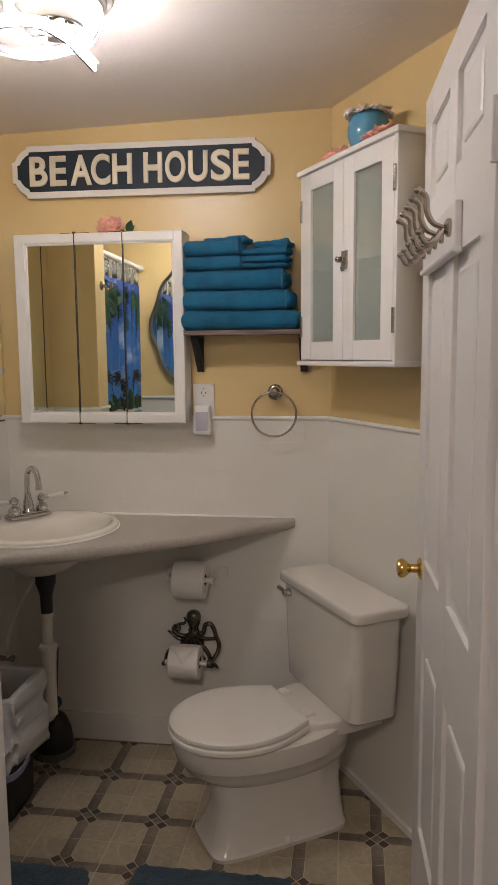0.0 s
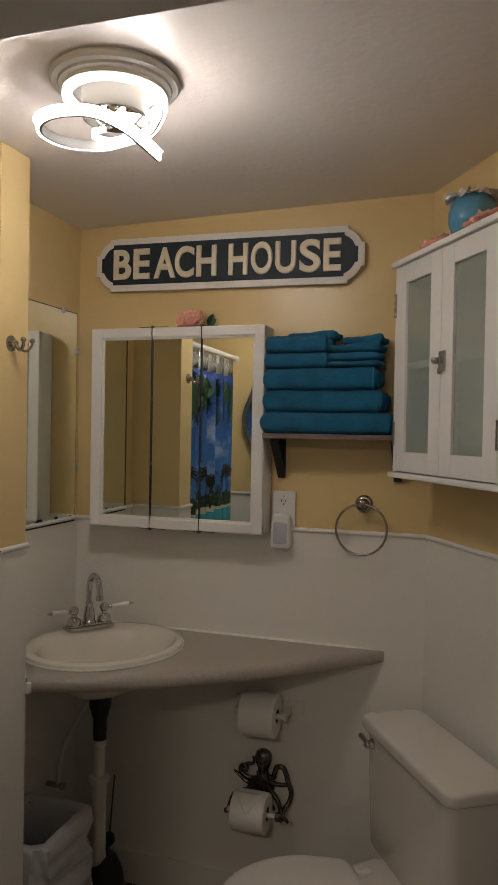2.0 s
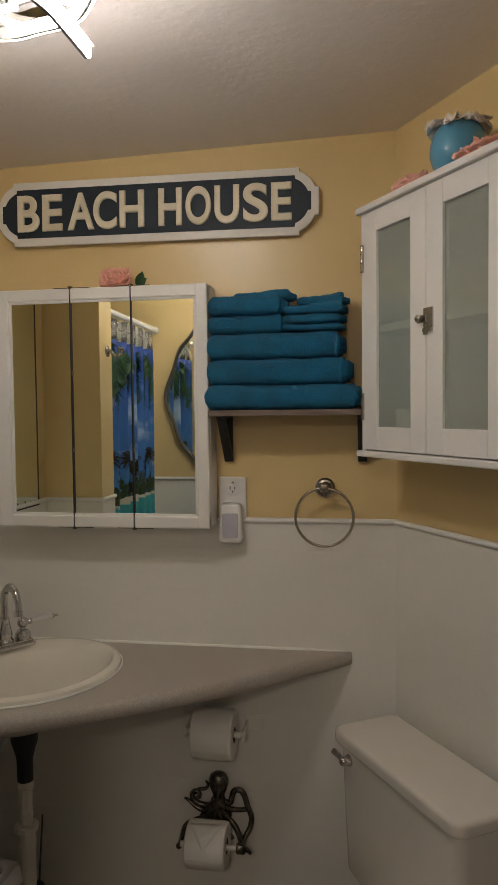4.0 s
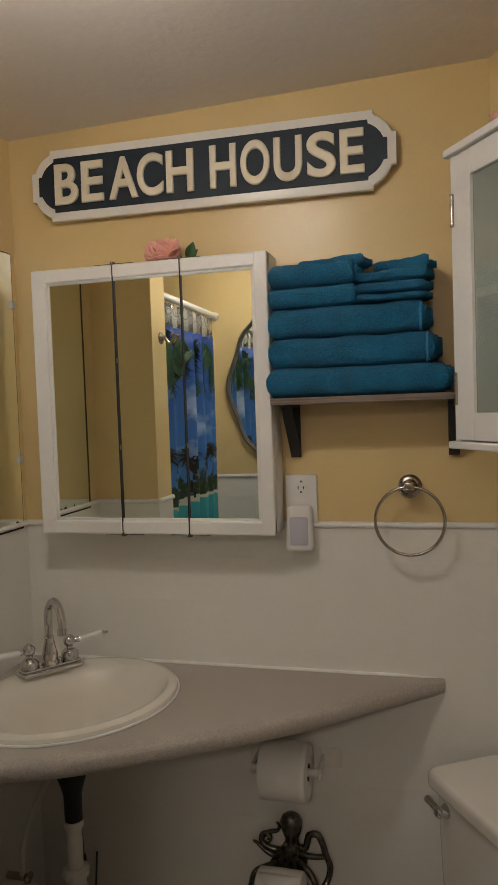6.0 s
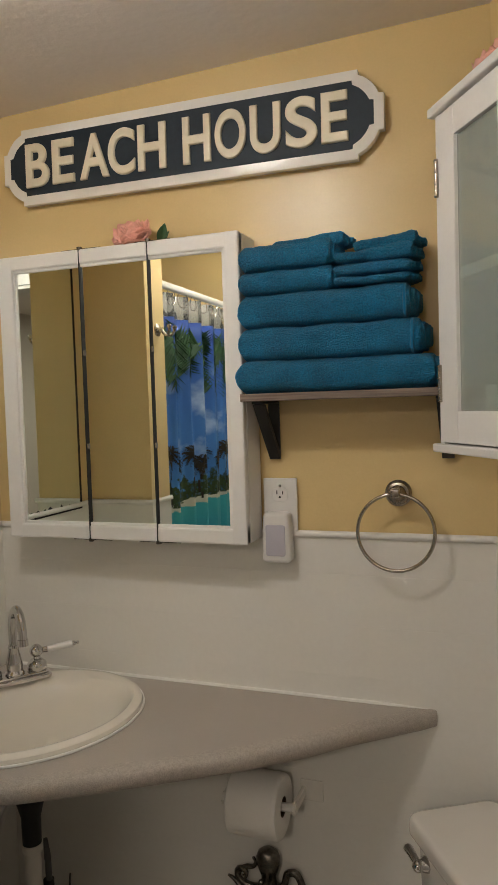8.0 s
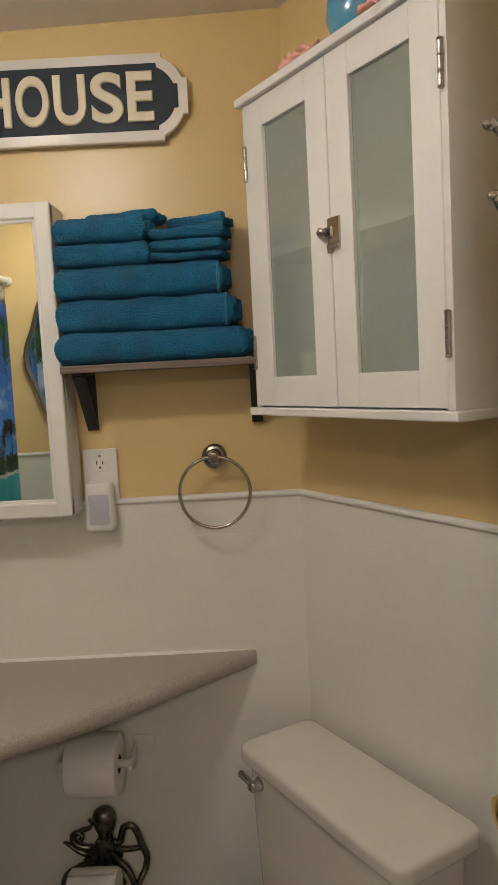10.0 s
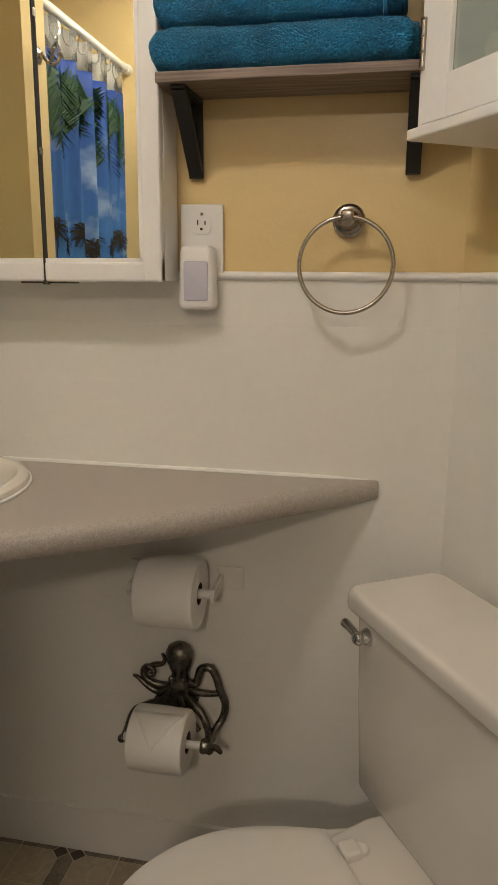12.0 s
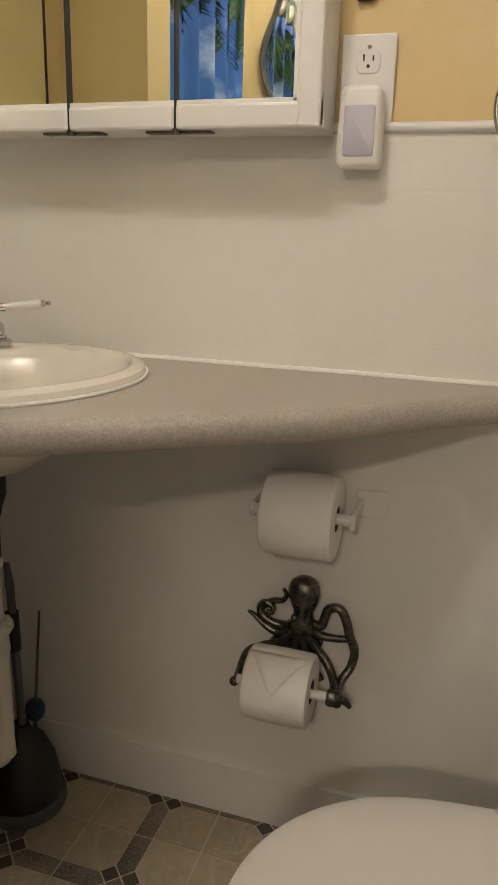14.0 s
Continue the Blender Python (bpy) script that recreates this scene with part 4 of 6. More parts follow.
def counter():
    c = thing("corner_counter", pose(0, 0, 0), "grey-beige painted corner counter with rounded front edge", "counter")
    front = spline([(0.287, -0.006, 0), (0.243, -0.042, 0), (0.13, -0.142, 0), (0.06, -0.212, 0), (-0.07, -0.312, 0), (-0.25, -0.432, 0), (-0.4, -0.522, 0), (-0.563, -0.586, 0)], 6)
    bm = bmesh.new()
    n = len(front)
    # nosed front edge lofted along the line
    prof = [(0.03, 0.0), (0.012, 0.0), (0.004, -0.004), (0.0, -0.012), (0.0, -0.026), (0.005, -0.036), (0.012, -0.040), (0.03, -0.040)]
    rings = []
    for i, p in enumerate(front):
        d = (front[min(i + 1, n - 1)] - front[max(i - 1, 0)]).normalized()
        s = Vector((d.y, -d.x, 0))
        if s.y < 0:
            s = -s
        k = min(1.0, 0.25 + i / 5)
        rings.append([p + s * (a * k) + Vector((0, 0, CT + z * min(1.0, 0.8 + i / 20) + 0.0004 * noise.noise(Vector((i * 0.9, j, 0))))) for j, (a, z) in enumerate(prof)])
    loft(bm, rings, (True, True), closed=True)
    part("nosing", bm, NOSE, c, smooth=True)
    top = [(r[1].x, r[1].y) for r in rings]
    bm = bmesh.new()
    outline = top + [(-0.766, -0.588), (-0.766, -0.003), (0.27, -0.003)]
    lo = [bm.verts.new((x, y, CT - 0.03)) for x, y in outline]
    hi = [bm.verts.new((x, y, CT - 0.0003)) for x, y in outline]
    m = len(outline)
    for i in range(m):
        bm.faces.new((lo[i], lo[(i + 1) % m], hi[(i + 1) % m], hi[i]))
    # top sheet with an oval hole for the basin
    ax, ay = Vector((0.545, 0.838, 0)), Vector((0.838, -0.545, 0))
    hole = [bm.verts.new(Vector((SINK[0], SINK[1], CT - 0.0003)) + ax * (0.215 * math.cos(a)) + ay * (0.19 * math.sin(a))) for a in (2 * math.pi * k / 40 for k in range(40))]
    edges = [bm.edges.get((hi[i], hi[(i + 1) % m])) or bm.edges.new((hi[i], hi[(i + 1) % m])) for i in range(m)]
    edges += [bm.edges.new((hole[i], hole[(i + 1) % 40])) for i in range(40)]
    bmesh.ops.triangle_fill(bm, use_beauty=True, edges=edges)
    part("top", bm, COUNTER, c)
    # caulk lines
    bm = bmesh.new()
    tube(bm, [(-0.765 + 1.034 * k / 30, -0.002, CT + 0.001 + 0.001 * noise.noise(Vector((k * 1.7, 0, 0)))) for k in range(31)], lambda k: 0.0048 * (1 - 0.85 * max(0.0, (k - 0.9) / 0.1)), 8)
    part("back_caulk", bm, CAULK, c, "white caulk bead along the wall", True)
    bm = bmesh.new()
    box(bm, -0.5638, -0.552, -0.592, -0.577, CT - 0.036, CT - 0.006, 0.0035, 3)
    part("end_caulk", bm, CAULK, c, "lump of white caulk at the counter end", True)
    bm = bmesh.new()
    box(bm, 0.165, 0.230, -0.03, -0.004, CT - 0.047, CT - 0.024, 0.003)
    part("end_bracket", bm, WAINSCOT, c, "painted support block")
    return c


SINK = (-0.515, -0.258)
counter()


def basin():
    s = thing("bathroom_sink", Matrix.Translation((SINK[0], SINK[1], CT)) @ Matrix(((0.545, 0.838, 0, 0), (0.838, -0.545, 0, 0), (0, 0, -1, 0), (0, 0, 0, 1))) @ Matrix.Diagonal((1, 1, -1, 1)), "oval bisque drop-in sink set in the counter", "sink")
    # long half, short half, height, shift toward the front
    rows = [(0.240, 0.212, 0.000, 0.0), (0.243, 0.215, 0.005, 0.0), (0.241, 0.213, 0.012, 0.0), (0.232, 0.204, 0.018, 0.0), (0.222, 0.193, 0.018, 0.004), (0.212, 0.165, 0.013, 0.02), (0.205, 0.155, 0.0, 0.025),
            (0.172, 0.130, -0.04, 0.014), (0.118, 0.094, -0.095, -0.010), (0.088, 0.074, -0.125, -0.025), (0.05, 0.045, -0.14, -0.034), (0.022, 0.022, -0.143, -0.036)]
    rings = [[(a * math.cos(t), sh + b * math.sin(t), z) for t in (2 * math.pi * k / 56 for k in range(56))] for a, b, z, sh in rows]
    under = [(0.03, 0.03, -0.152, -0.036), (0.06, 0.055, -0.149, -0.034), (0.096, 0.082, -0.135, -0.026), (0.127, 0.102, -0.11, -0.014), (0.166, 0.132, -0.06, 0.008), (0.21, 0.178, -0.004, 0.0)]
    rings2 = [[(a * math.cos(t), sh + b * math.sin(t), z) for t in (2 * math.pi * k / 56 for k in range(56))] for a, b, z, sh in under]
    bm = bmesh.new()
    loft(bm, rings + rings2, (False, False))
    part("bowl", bm, BISQUE, s, smooth=True)
    part("drain_flange", lathe(bmesh.new(), [(0, -0.144), (0.021, -0.144), (0.023, -0.141), (0.018, -0.139), (0, -0.14)], (0, -0.036, 0), seg=20), CHROME, s, smooth=True)
    rim = [(0.2445 * math.cos(t), 0.2165 * math.sin(t), 0.002) for t in (2 * math.pi * k / 60 for k in range(60))]
    part("rim_caulk", tube(bmesh.new(), rim, 0.0028, 6, closed=True), CAULK, s, "thin caulk bead round the rim", True)


basin()


def tap():
    # local x along the base, y toward the front of the sink
    m = Matrix.Translation((-0.633, -0.147, CT + 0.0175)) @ Matrix.Rotation(math.atan2(0.838, 0.545) + math.pi - 0.06, 4, "Z")
    t = thing("faucet", m, "chrome centerset faucet with white porcelain lever handles", "faucet")
    bm = prism(bmesh.new(), rounded(0.080, 0.027, 0.012), 0, 0.012, 0.004, 3)
    prism(bm, rounded(0.074, 0.021, 0.010), 0.011, 0.018, 0.003, 2)
    part("base", bm, CHROME, t, smooth=True)
    bm = bmesh.new()
    lathe(bm, [(0, 0.016), (0.021, 0.016), (0.022, 0.022), (0.018, 0.028), (0.019, 0.04), (0.016, 0.055), (0.0115, 0.075), (0.013, 0.080), (0.011, 0.085), (0, 0.085)], seg=24)
    line = [(0, 0, 0.08), (0, 0, 0.125), (0, 0.008, 0.155), (0, 0.034, 0.174), (0, 0.062, 0.165), (0, 0.076, 0.140), (0, 0.079, 0.115)]
    tube(bm, spline(line, 8), 0.0098, 14)
    rod(bm, (0, 0.079, 0.118), (0, 0.0795, 0.104), 0.0115, seg=16)
    part("spout", bm, CHROME, t, smooth=True)
    for s in (-1, 1):
        bm = bmesh.new()
        lathe(bm, [(0, 0.016), (0.020, 0.016), (0.0225, 0.022), (0.0215, 0.033), (0.014, 0.041), (0.009, 0.044), (0.0085, 0.049), (0.013, 0.053), (0.0155, 0.060), (0.0145, 0.067), (0.009, 0.073), (0.005, 0.076), (0, 0.077)], (s * 0.051, 0, 0), seg=22)
        rod(bm, (s * 0.062, 0, 0.060), (s * 0.076, 0.004, 0.061), 0.006, 0.0075, 12)
        h = part("handle", bm, CHROME, t, smooth=True)
        bm = bmesh.new()
        a, b = Vector((s * 0.076, 0.004, 0.061)), Vector((s * 0.130, 0.018, 0.066))
        tube(bm, [a, a.lerp(b, 0.5), b], lambda k: 0.0062 + 0.0024 * k, 12)
        part("lever", bm, PLASTIC, h, "white porcelain lever", True)
        bm = bmesh.new()
        c = b + (b - a).normalized() * 0.004
        ball(bm, c, 0.006, u=10, v=8)
        ball(bm, b + (b - a).normalized() * 0.013, 0.004, u=10, v=8)
        part("finial", bm, CHROME, h, smooth=True)


tap()


def drain():
    x, y = SINK[0] - 0.030, SINK[1] + 0.032
    d = thing("drain_pipe", pose(x, y, 0), "black tailpiece and white plastic drain pipe under the sink", "pipe")
    part("tailpiece", lathe(bmesh.new(), [(0, 0.684), (0.034, 0.684), (0.034, 0.640), (0.028, 0.622), (0.021, 0.595), (0.020, 0.535), (0.022, 0.525), (0, 0.525)]), BLACK, d, smooth=True)
    part("upper_pipe", lathe(bmesh.new(), [(0, 0.536), (0.022, 0.536), (0.022, 0.520), (0.0175, 0.516), (0.0175, 0.400), (0, 0.400)]), PVC, d, smooth=True)
    bm = lathe(bmesh.new(), [(0, 0.425), (0.022, 0.425), (0.027, 0.421), (0.027, 0.403), (0.023, 0.397), (0.025, 0.368), (0.022, 0.36), (0.022, 0.19), (0.023, 0.17), (0, 0.17)])
    part("trap_pipe", bm, PVC, d, smooth=True)
    part("slip_nut", lathe(bmesh.new(), [(0.0, 0.420), (0.031, 0.420), (0.032, 0.413), (0.031, 0.406), (0.0, 0.406)], seg=10), PVC, d)
    bm = tube(bmesh.new(), spline([(0, 0, 0.2), (-0.008, 0.004, 0.165), (-0.045, 0.02, 0.145), (-0.12, 0.05, 0.148), (-0.221, 0.085, 0.16)], 6), 0.022, 14)
    part("elbow", bm, PVC, d, smooth=True)


drain()
valve = thing("shutoff_valve", pose(-0.7675, -0.165, 0.335), "chrome shut-off valve with white supply hose", "valve")
part("body", rod(bmesh.new(), (0, 0, 0), (0.05, 0, 0), 0.009), NICKEL, valve, smooth=True)
part("handle", ball(bmesh.new(), (0.058, 0, 0), 0.008, 0.018, 0.012), NICKEL, valve, smooth=True)
part("hose", tube(bmesh.new(), spline([(0.042, 0, 0.0), (0.043, 0.002, 0.06), (0.058, 0.012, 0.13), (0.09, 0.032, 0.21), (0.125, 0.052, 0.28), (0.15, 0.062, 0.345)], 8), 0.008, 8), LINER, valve, "white flexible supply hose", True)


# ---- plunger and bin under the counter ----
p = thing("toilet_plunger", pose(-0.592, -0.110, FLOOR), "black plunger standing in a grey-rimmed dome caddy", "plunger")
part("caddy", lathe(bmesh.new(), [(0, 0), (0.078, 0), (0.080, 0.006), (0.078, 0.02), (0.070, 0.024), (0, 0.024)], seg=36), RUBBER, p, "dark grey caddy rim", True)
part("dome", lathe(bmesh.new(), [(0, 0.02), (0.069, 0.02), (0.070, 0.05), (0.062, 0.095), (0.045, 0.135), (0.022, 0.155), (0.016, 0.175), (0, 0.175)], seg=36), BLACK, p, smooth=True)
part("stick", rod(bmesh.new(), (0.004, 0.0, 0.15), (-0.006, 0.004, 0.46), 0.0075), RUBBER, p, "grey plastic stick", True)
bm = rod(bmesh.new(), (-0.004, 0.003, 0.33), (-0.006, 0.004, 0.405), 0.0125, 0.0125)
part("grip", bm, BLACK, p, "black grip sleeve", True)
bm = rod(bmesh.new(), (-0.006, 0.004, 0.455), (-0.012, 0.006, 0.50), 0.0085, 0.005)
part("hang_loop", bm, RUBBER, p, "dark hanging tip", True)
tb = thing("toilet_brush", pose(-0.606, -0.052, FLOOR), "slim dark brush with a round head leaning in the corner", "brush")
part("stick", rod(bmesh.new(), (0.0, 0.014, 0.175), (0.004, 0.036, 0.36), 0.003, 0.0025, 10), RUBBER, tb, "thin grey stick", True)
part("head", ball(bmesh.new(), (0.0, 0.010, 0.155), 0.020, 0.019, 0.024), RUG, tb, "round dark bristle head", True)
part("lower_stick", rod(bmesh.new(), (0.0, 0.002, 0.0), (0.0, 0.009, 0.14), 0.004, 0.004, 10), RUBBER, tb, smooth=True)


def bin_with_bag():
    b = thing("waste_bin", pose(-0.640, -0.440, FLOOR), "dark waste bin lined with a crumpled white bag", "bin")
    bm = bmesh.new()
    rings = []
    for z, h in ((0, 0.085), (0.01, 0.09), (0.40, 0.102), (0.405, 0.104), (0.405, 0.099), (0.03, 0.085)):
        rings.append([(x, y, z) for x, y in rounded(h * 0.95, h * 1.05, 0.03)])
    loft(bm, rings)
    part("tub", bm, BLACK, b, smooth=True)
    base = rounded(0.113, 0.125, 0.034, 15)
    rings = []
    inner = [(0.05, 0.02), (0.055, 0.5), (0.07, 0.68), (0.2, 0.72), (0.33, 0.76), (0.40, 0.80), (0.413, 0.85), (0.417, 0.94)]
    outer = [(0.415, 1.03), (0.408, 1.08)] + [(0.40 - 0.013 * k, 1.10 + 0.004 * (k % 3)) for k in range(1, 18)]
    for li, (z, k) in enumerate(inner + outer):
        ring = []
        hang = max(0, li - 8) / 17
        for x, y in base:
            a = math.atan2(y, x)
            ridge = 1 - abs(noise.noise(Vector((x * 24, y * 24, z * 16)))) * 2
            fold = 1 - abs(noise.noise(Vector((x * 52 + 5, y * 52, z * 14)))) * 2
            w = 0.11 * (ridge - 0.5) + 0.05 * (fold - 0.5)
            w *= 0.35 if li < 8 else 1.0
            drop = hang * (0.06 * noise.noise(Vector((2.2 * math.cos(a) + 3, 2.2 * math.sin(a), 1.0))) + 0.02 * math.sin(7 * a) + 0.09 * max(0.0, -math.cos(a - 0.6)))
            kk = k + w
            if li >= 8:
                kk = max(kk, 1.045)
            ring.append((x * kk, y * kk, z + drop))
        rings.append(ring)
    ob = part("bag", loft(bmesh.new(), rings, (False, False)), BAG, b, "crumpled white plastic bag", True)
    so = ob.modifiers.new("thick", "SOLIDIFY")
    so.thickness = 0.0012
    tie = spline([(-0.03, -0.150, 0.20), (0.05, -0.152, 0.185), (0.112, -0.149, 0.19), (0.138, -0.117, 0.2), (0.140, -0.06, 0.215)], 6)
    rings = []
    for p in tie:
        out = Vector((p.x, p.y, 0)).normalized() * 0.004
        rings.append([p + o + Vector((0, 0, h)) for o, h in ((Vector(), -0.010), (out, -0.010), (out, 0.010), (Vector(), 0.010))])
    part("bag_tie", loft(bmesh.new(), rings), material("lilac_tie", (0.30, 0.31, 0.46), 0.4, vary=0.2, fine=90), b, "pale lilac drawstring", True)


bin_with_bag()


# ---- toilet ----
def toilet():
    # local y runs straight out from the slanted wall
    at = CORNER + ALONG * 0.28 + INTO * 0.30
    T = pose(at.x, at.y, 0, 0, 0, math.degrees(WALL_A) + 180)
    t = thing("toilet", T, "white two-piece toilet with closed round lid", "toilet")

    def oval(hw, y0, y1, z, flat=2.0, n=48):
        out = []
        cy, hl = (y0 + y1) / 2, (y1 - y0) / 2
        for k in range(n):
            a = 2 * math.pi * k / n
            ca, sa = math.cos(a), math.sin(a)
            e = 2 / flat
            out.append((math.copysign(abs(ca) ** e, ca) * hw, cy + math.copysign(abs(sa) ** e, sa) * hl, z))
        return out

    bm = bmesh.new()
    loft(bm, [oval(0.112, -0.16, 0.285, FLOOR, 6), oval(0.114, -0.16, 0.287, FLOOR + 0.014, 6), oval(0.108, -0.158, 0.28, FLOOR + 0.022, 5.5), oval(0.100, -0.158, 0.262, 0.03, 4), oval(0.096, -0.16, 0.248, 0.10, 2.8),
              oval(0.105, -0.17, 0.262, 0.17, 2.4), oval(0.128, -0.18, 0.298, 0.190, 2.3), oval(0.152, -0.19, 0.335, 0.218, 2.2), oval(0.160, -0.19, 0.348, 0.242, 2.15), oval(0.168, -0.19, 0.356, 0.248, 2.15), oval(0.174, -0.19, 0.366, 0.28, 2.15),
              oval(0.174, -0.19, 0.370, 0.302, 2.15), oval(0.174, -0.19, 0.370, 0.310, 2.15), oval(0.168, -0.18, 0.364, 0.315, 2.15)])
    part("bowl", bm, PORCELAIN, t, smooth=True)
    bm = prism(bmesh.new(), [(-0.115, 0.03), (-0.138, -0.08), (-0.130, -0.25), (0.130, -0.25), (0.138, -0.08), (0.115, 0.03)], 0.28, 0.338, 0.012, 3)
    part("rear_deck", bm, PORCELAIN, t, smooth=True)

    def lid_outline(g):
        side = []
        for k in range(10):
            y = 0.17 * k / 10
            side.append((0.123 + 0.054 * math.sin(math.pi / 2 * y / 0.17), y))
        for k in range(17):
            a = math.pi / 2 * k / 17
            side.append((0.177 * math.cos(a), 0.17 + 0.206 * math.sin(a)))
        full = side + [(0.0, 0.376)] + [(-x, y) for x, y in side[::-1]]
        return [(-0.004 + x * (1 + g / 0.18), 0.188 + (y - 0.188) * (1 + g / 0.19)) for x, y in full]

    part("seat", prism(bmesh.new(), lid_outline(0.003), 0.316, 0.337, 0.006, 3), SEATWHITE, t, smooth=True)
    rim = lid_outline(0.0)
    rings = []
    for k, z in ((0.985, 0.3385), (1.0, 0.3420), (1.0, 0.349), (0.992, 0.3535), (0.97, 0.356), (0.9, 0.358), (0.7, 0.3605), (0.4, 0.3620), (0.12, 0.3625)):
        rings.append([(-0.004 + (x + 0.004) * k, 0.188 + (y - 0.188) * k, z) for x, y in rim])
    bm = loft(bmesh.new(), rings)
    part("lid", bm, SEATWHITE, t, smooth=True)
    for x in (-0.075, 0.075):
        bm = box(bmesh.new(), x - 0.016, x + 0.016, -0.034, -0.004, 0.330, 0.353, 0.006, 3)
        ball(bm, (x, -0.036, 0.341), 0.013, 0.015, 0.009)
        part("lid_hinge", bm, SEATWHITE, t, smooth=True)
    CX = 0.005
    bm = bmesh.new()
    loft(bm, [[(x, y, z) for x, y in rounded(hx, hy + 0.014, 0.032, 6, CX, -0.178 + sh)] for z, hx, hy, sh in ((0.338, 0.198, 0.058, 0), (0.349, 0.212, 0.064, 0), (0.50, 0.222, 0.066, 0.0), (0.655, 0.228, 0.068, 0))])
    part("tank", bm, PORCELAIN, t, smooth=True)
    part("tank_lid", prism(bmesh.new(), rounded(0.245, 0.096, 0.030, 6, CX, -0.180), 0.653, 0.690, 0.011, 4), PORCELAIN, t, smooth=True)
    bm = bmesh.new()
    lathe(bm, [(0, 0), (0.015, 0), (0.015, 0.004), (0.011, 0.012), (0.010, 0.02), (0, 0.022)], (0.180, -0.098, 0.628), Matrix.Rotation(radians(-90), 4, "X"), 18)
    ball(bm, (0.180, -0.080, 0.628), 0.0115, u=14, v=10)
    tube(bm, spline([(0.182, -0.080, 0.629), (0.195, -0.081, 0.630), (0.213, -0.082, 0.631), (0.227, -0.082, 0.632)], 5), lambda k: 0.0075 + 0.0035 * k, 10, flat=0.8)
    part("flush_lever", bm, CHROME, t, "chrome flush lever", True)
    for s in (-1, 1):
        part("bolt_cap", lathe(bmesh.new(), [(0, 0), (0.013, 0), (0.012, 0.008), (0.006, 0.015), (0, 0.016)], (s * 0.106, 0.06, FLOOR + 0.018), seg=14), PLASTIC, t, smooth=True)


toilet()
sup = thing("toilet_supply", Matrix.Translation((CORNER + ALONG * 0.10).to_3d() + Vector((0, 0, 0.16))), "small chrome toilet supply valve at the wall", "valve")
d3 = INTO.to_3d()
part("stub", rod(bmesh.new(), (0, 0, 0), d3 * 0.05, 0.008), CHROME, sup, smooth=True)
part("hose", tube(bmesh.new(), spline([d3 * 0.045, d3 * 0.05 + Vector((0, 0, 0.06)), d3 * 0.07 + Vector((0.02, -0.03, 0.14)), d3 * 0.09 + Vector((0.03, -0.05, 0.205))], 6), 0.006, 8), LINER, sup, smooth=True)


# ---- paper holders ----
def paper_roll(m, r, w, label, flap):
    p = thing("toilet_paper_roll", m, label, "toilet paper")
    q = Matrix.Rotation(radians(90), 4, "Y")
    bm = bmesh.new()
    prof = [(0.021, 0.0), (r - 0.004, 0.0), (r - 0.0008, 0.003), (r, 0.010), (r + 0.0006, w * 0.5), (r, w - 0.010), (r - 0.001, w - 0.003), (r - 0.004, w), (0.021, w)]
    rings = []
    for rad, z in prof:
        rings.append([q @ Vector((rad * math.cos(2 * math.pi * i / 48) * 1.0, rad * math.sin(2 * math.pi * i / 48), z)) for i in range(48)])
    rings.append(rings[0])
    loft(bm, rings, (False, False))
    part("paper", bm, PAPER, p, smooth=True)
    bm = bmesh.new()
    rings = [[q @ Vector((rad * math.cos(2 * math.pi * i / 24), rad * math.sin(2 * math.pi * i / 24), z)) for i in range(24)] for rad, z in ((0.0212, 0.001), (0.0212, w - 0.001), (0.0195, w - 0.001), (0.0195, 0.001), (0.0212, 0.001))]
    part("core", loft(bm, rings, (False, False)), CARD, p, "brown cardboard core", True)
    if flap:
        # a hotel-fold point hanging on the front
        bm = bmesh.new()
        rows = []
        for i in range(9):
            t = i / 8
            a = radians(82 - 68 * t)
            half = (w / 2 - 0.004) * (1 - t)
            rr = r + 0.0024
            rows.append([(w / 2 + s * half, -rr * math.cos(a), rr * math.sin(a)) for s in (-1, -0.5, 0, 0.5, 1)])
        loft(bm, rows, (False, False), closed=False)
        ob = part("folded_point", bm, PAPER, p, "pointed folded end sheet", True)
        so = ob.modifiers.new("thick", "SOLIDIFY")
        so.thickness = 0.0014
    return p


paper_roll(pose(-0.132, -0.078, 0.621), 0.066, 0.110, "full white toilet paper roll on the plastic holder", False)
h = thing("paper_holder", pose(-0.074, 0.0, 0.621), "clear plastic wall holder for toilet paper", "paper holder")
for x0, x1 in ((-0.105, -0.064), (0.068, 0.118)):
    part("wall_plate", box(bmesh.new(), x0, x1, -0.006, -0.0003, -0.020, 0.026, 0.002), HOLDER, h)
    a = x0 + 0.02 if x0 < 0 else x0 + 0.004
    bm = prism(bmesh.new(), [(0, -0.008), (-0.086, -0.012), (-0.09, 0.0), (-0.080, 0.011), (-0.03, 0.012), (0, 0.012)], 0, 0.008, 0.0015, 1)
    bmesh.ops.transform(bm, matrix=Matrix.Translation((a, 0, 0)) @ Matrix(((0, 0, 1, 0), (1, 0, 0, 0), (0, 1, 0, 0), (0, 0, 0, 1))), verts=bm.verts)
    part("arm", bm, HOLDER, h)
part("roller", rod(bmesh.new(), (-0.085, -0.078, 0.0), (0.078, -0.078, 0.0), 0.009), PLASTIC, h, "white plastic roller", True)


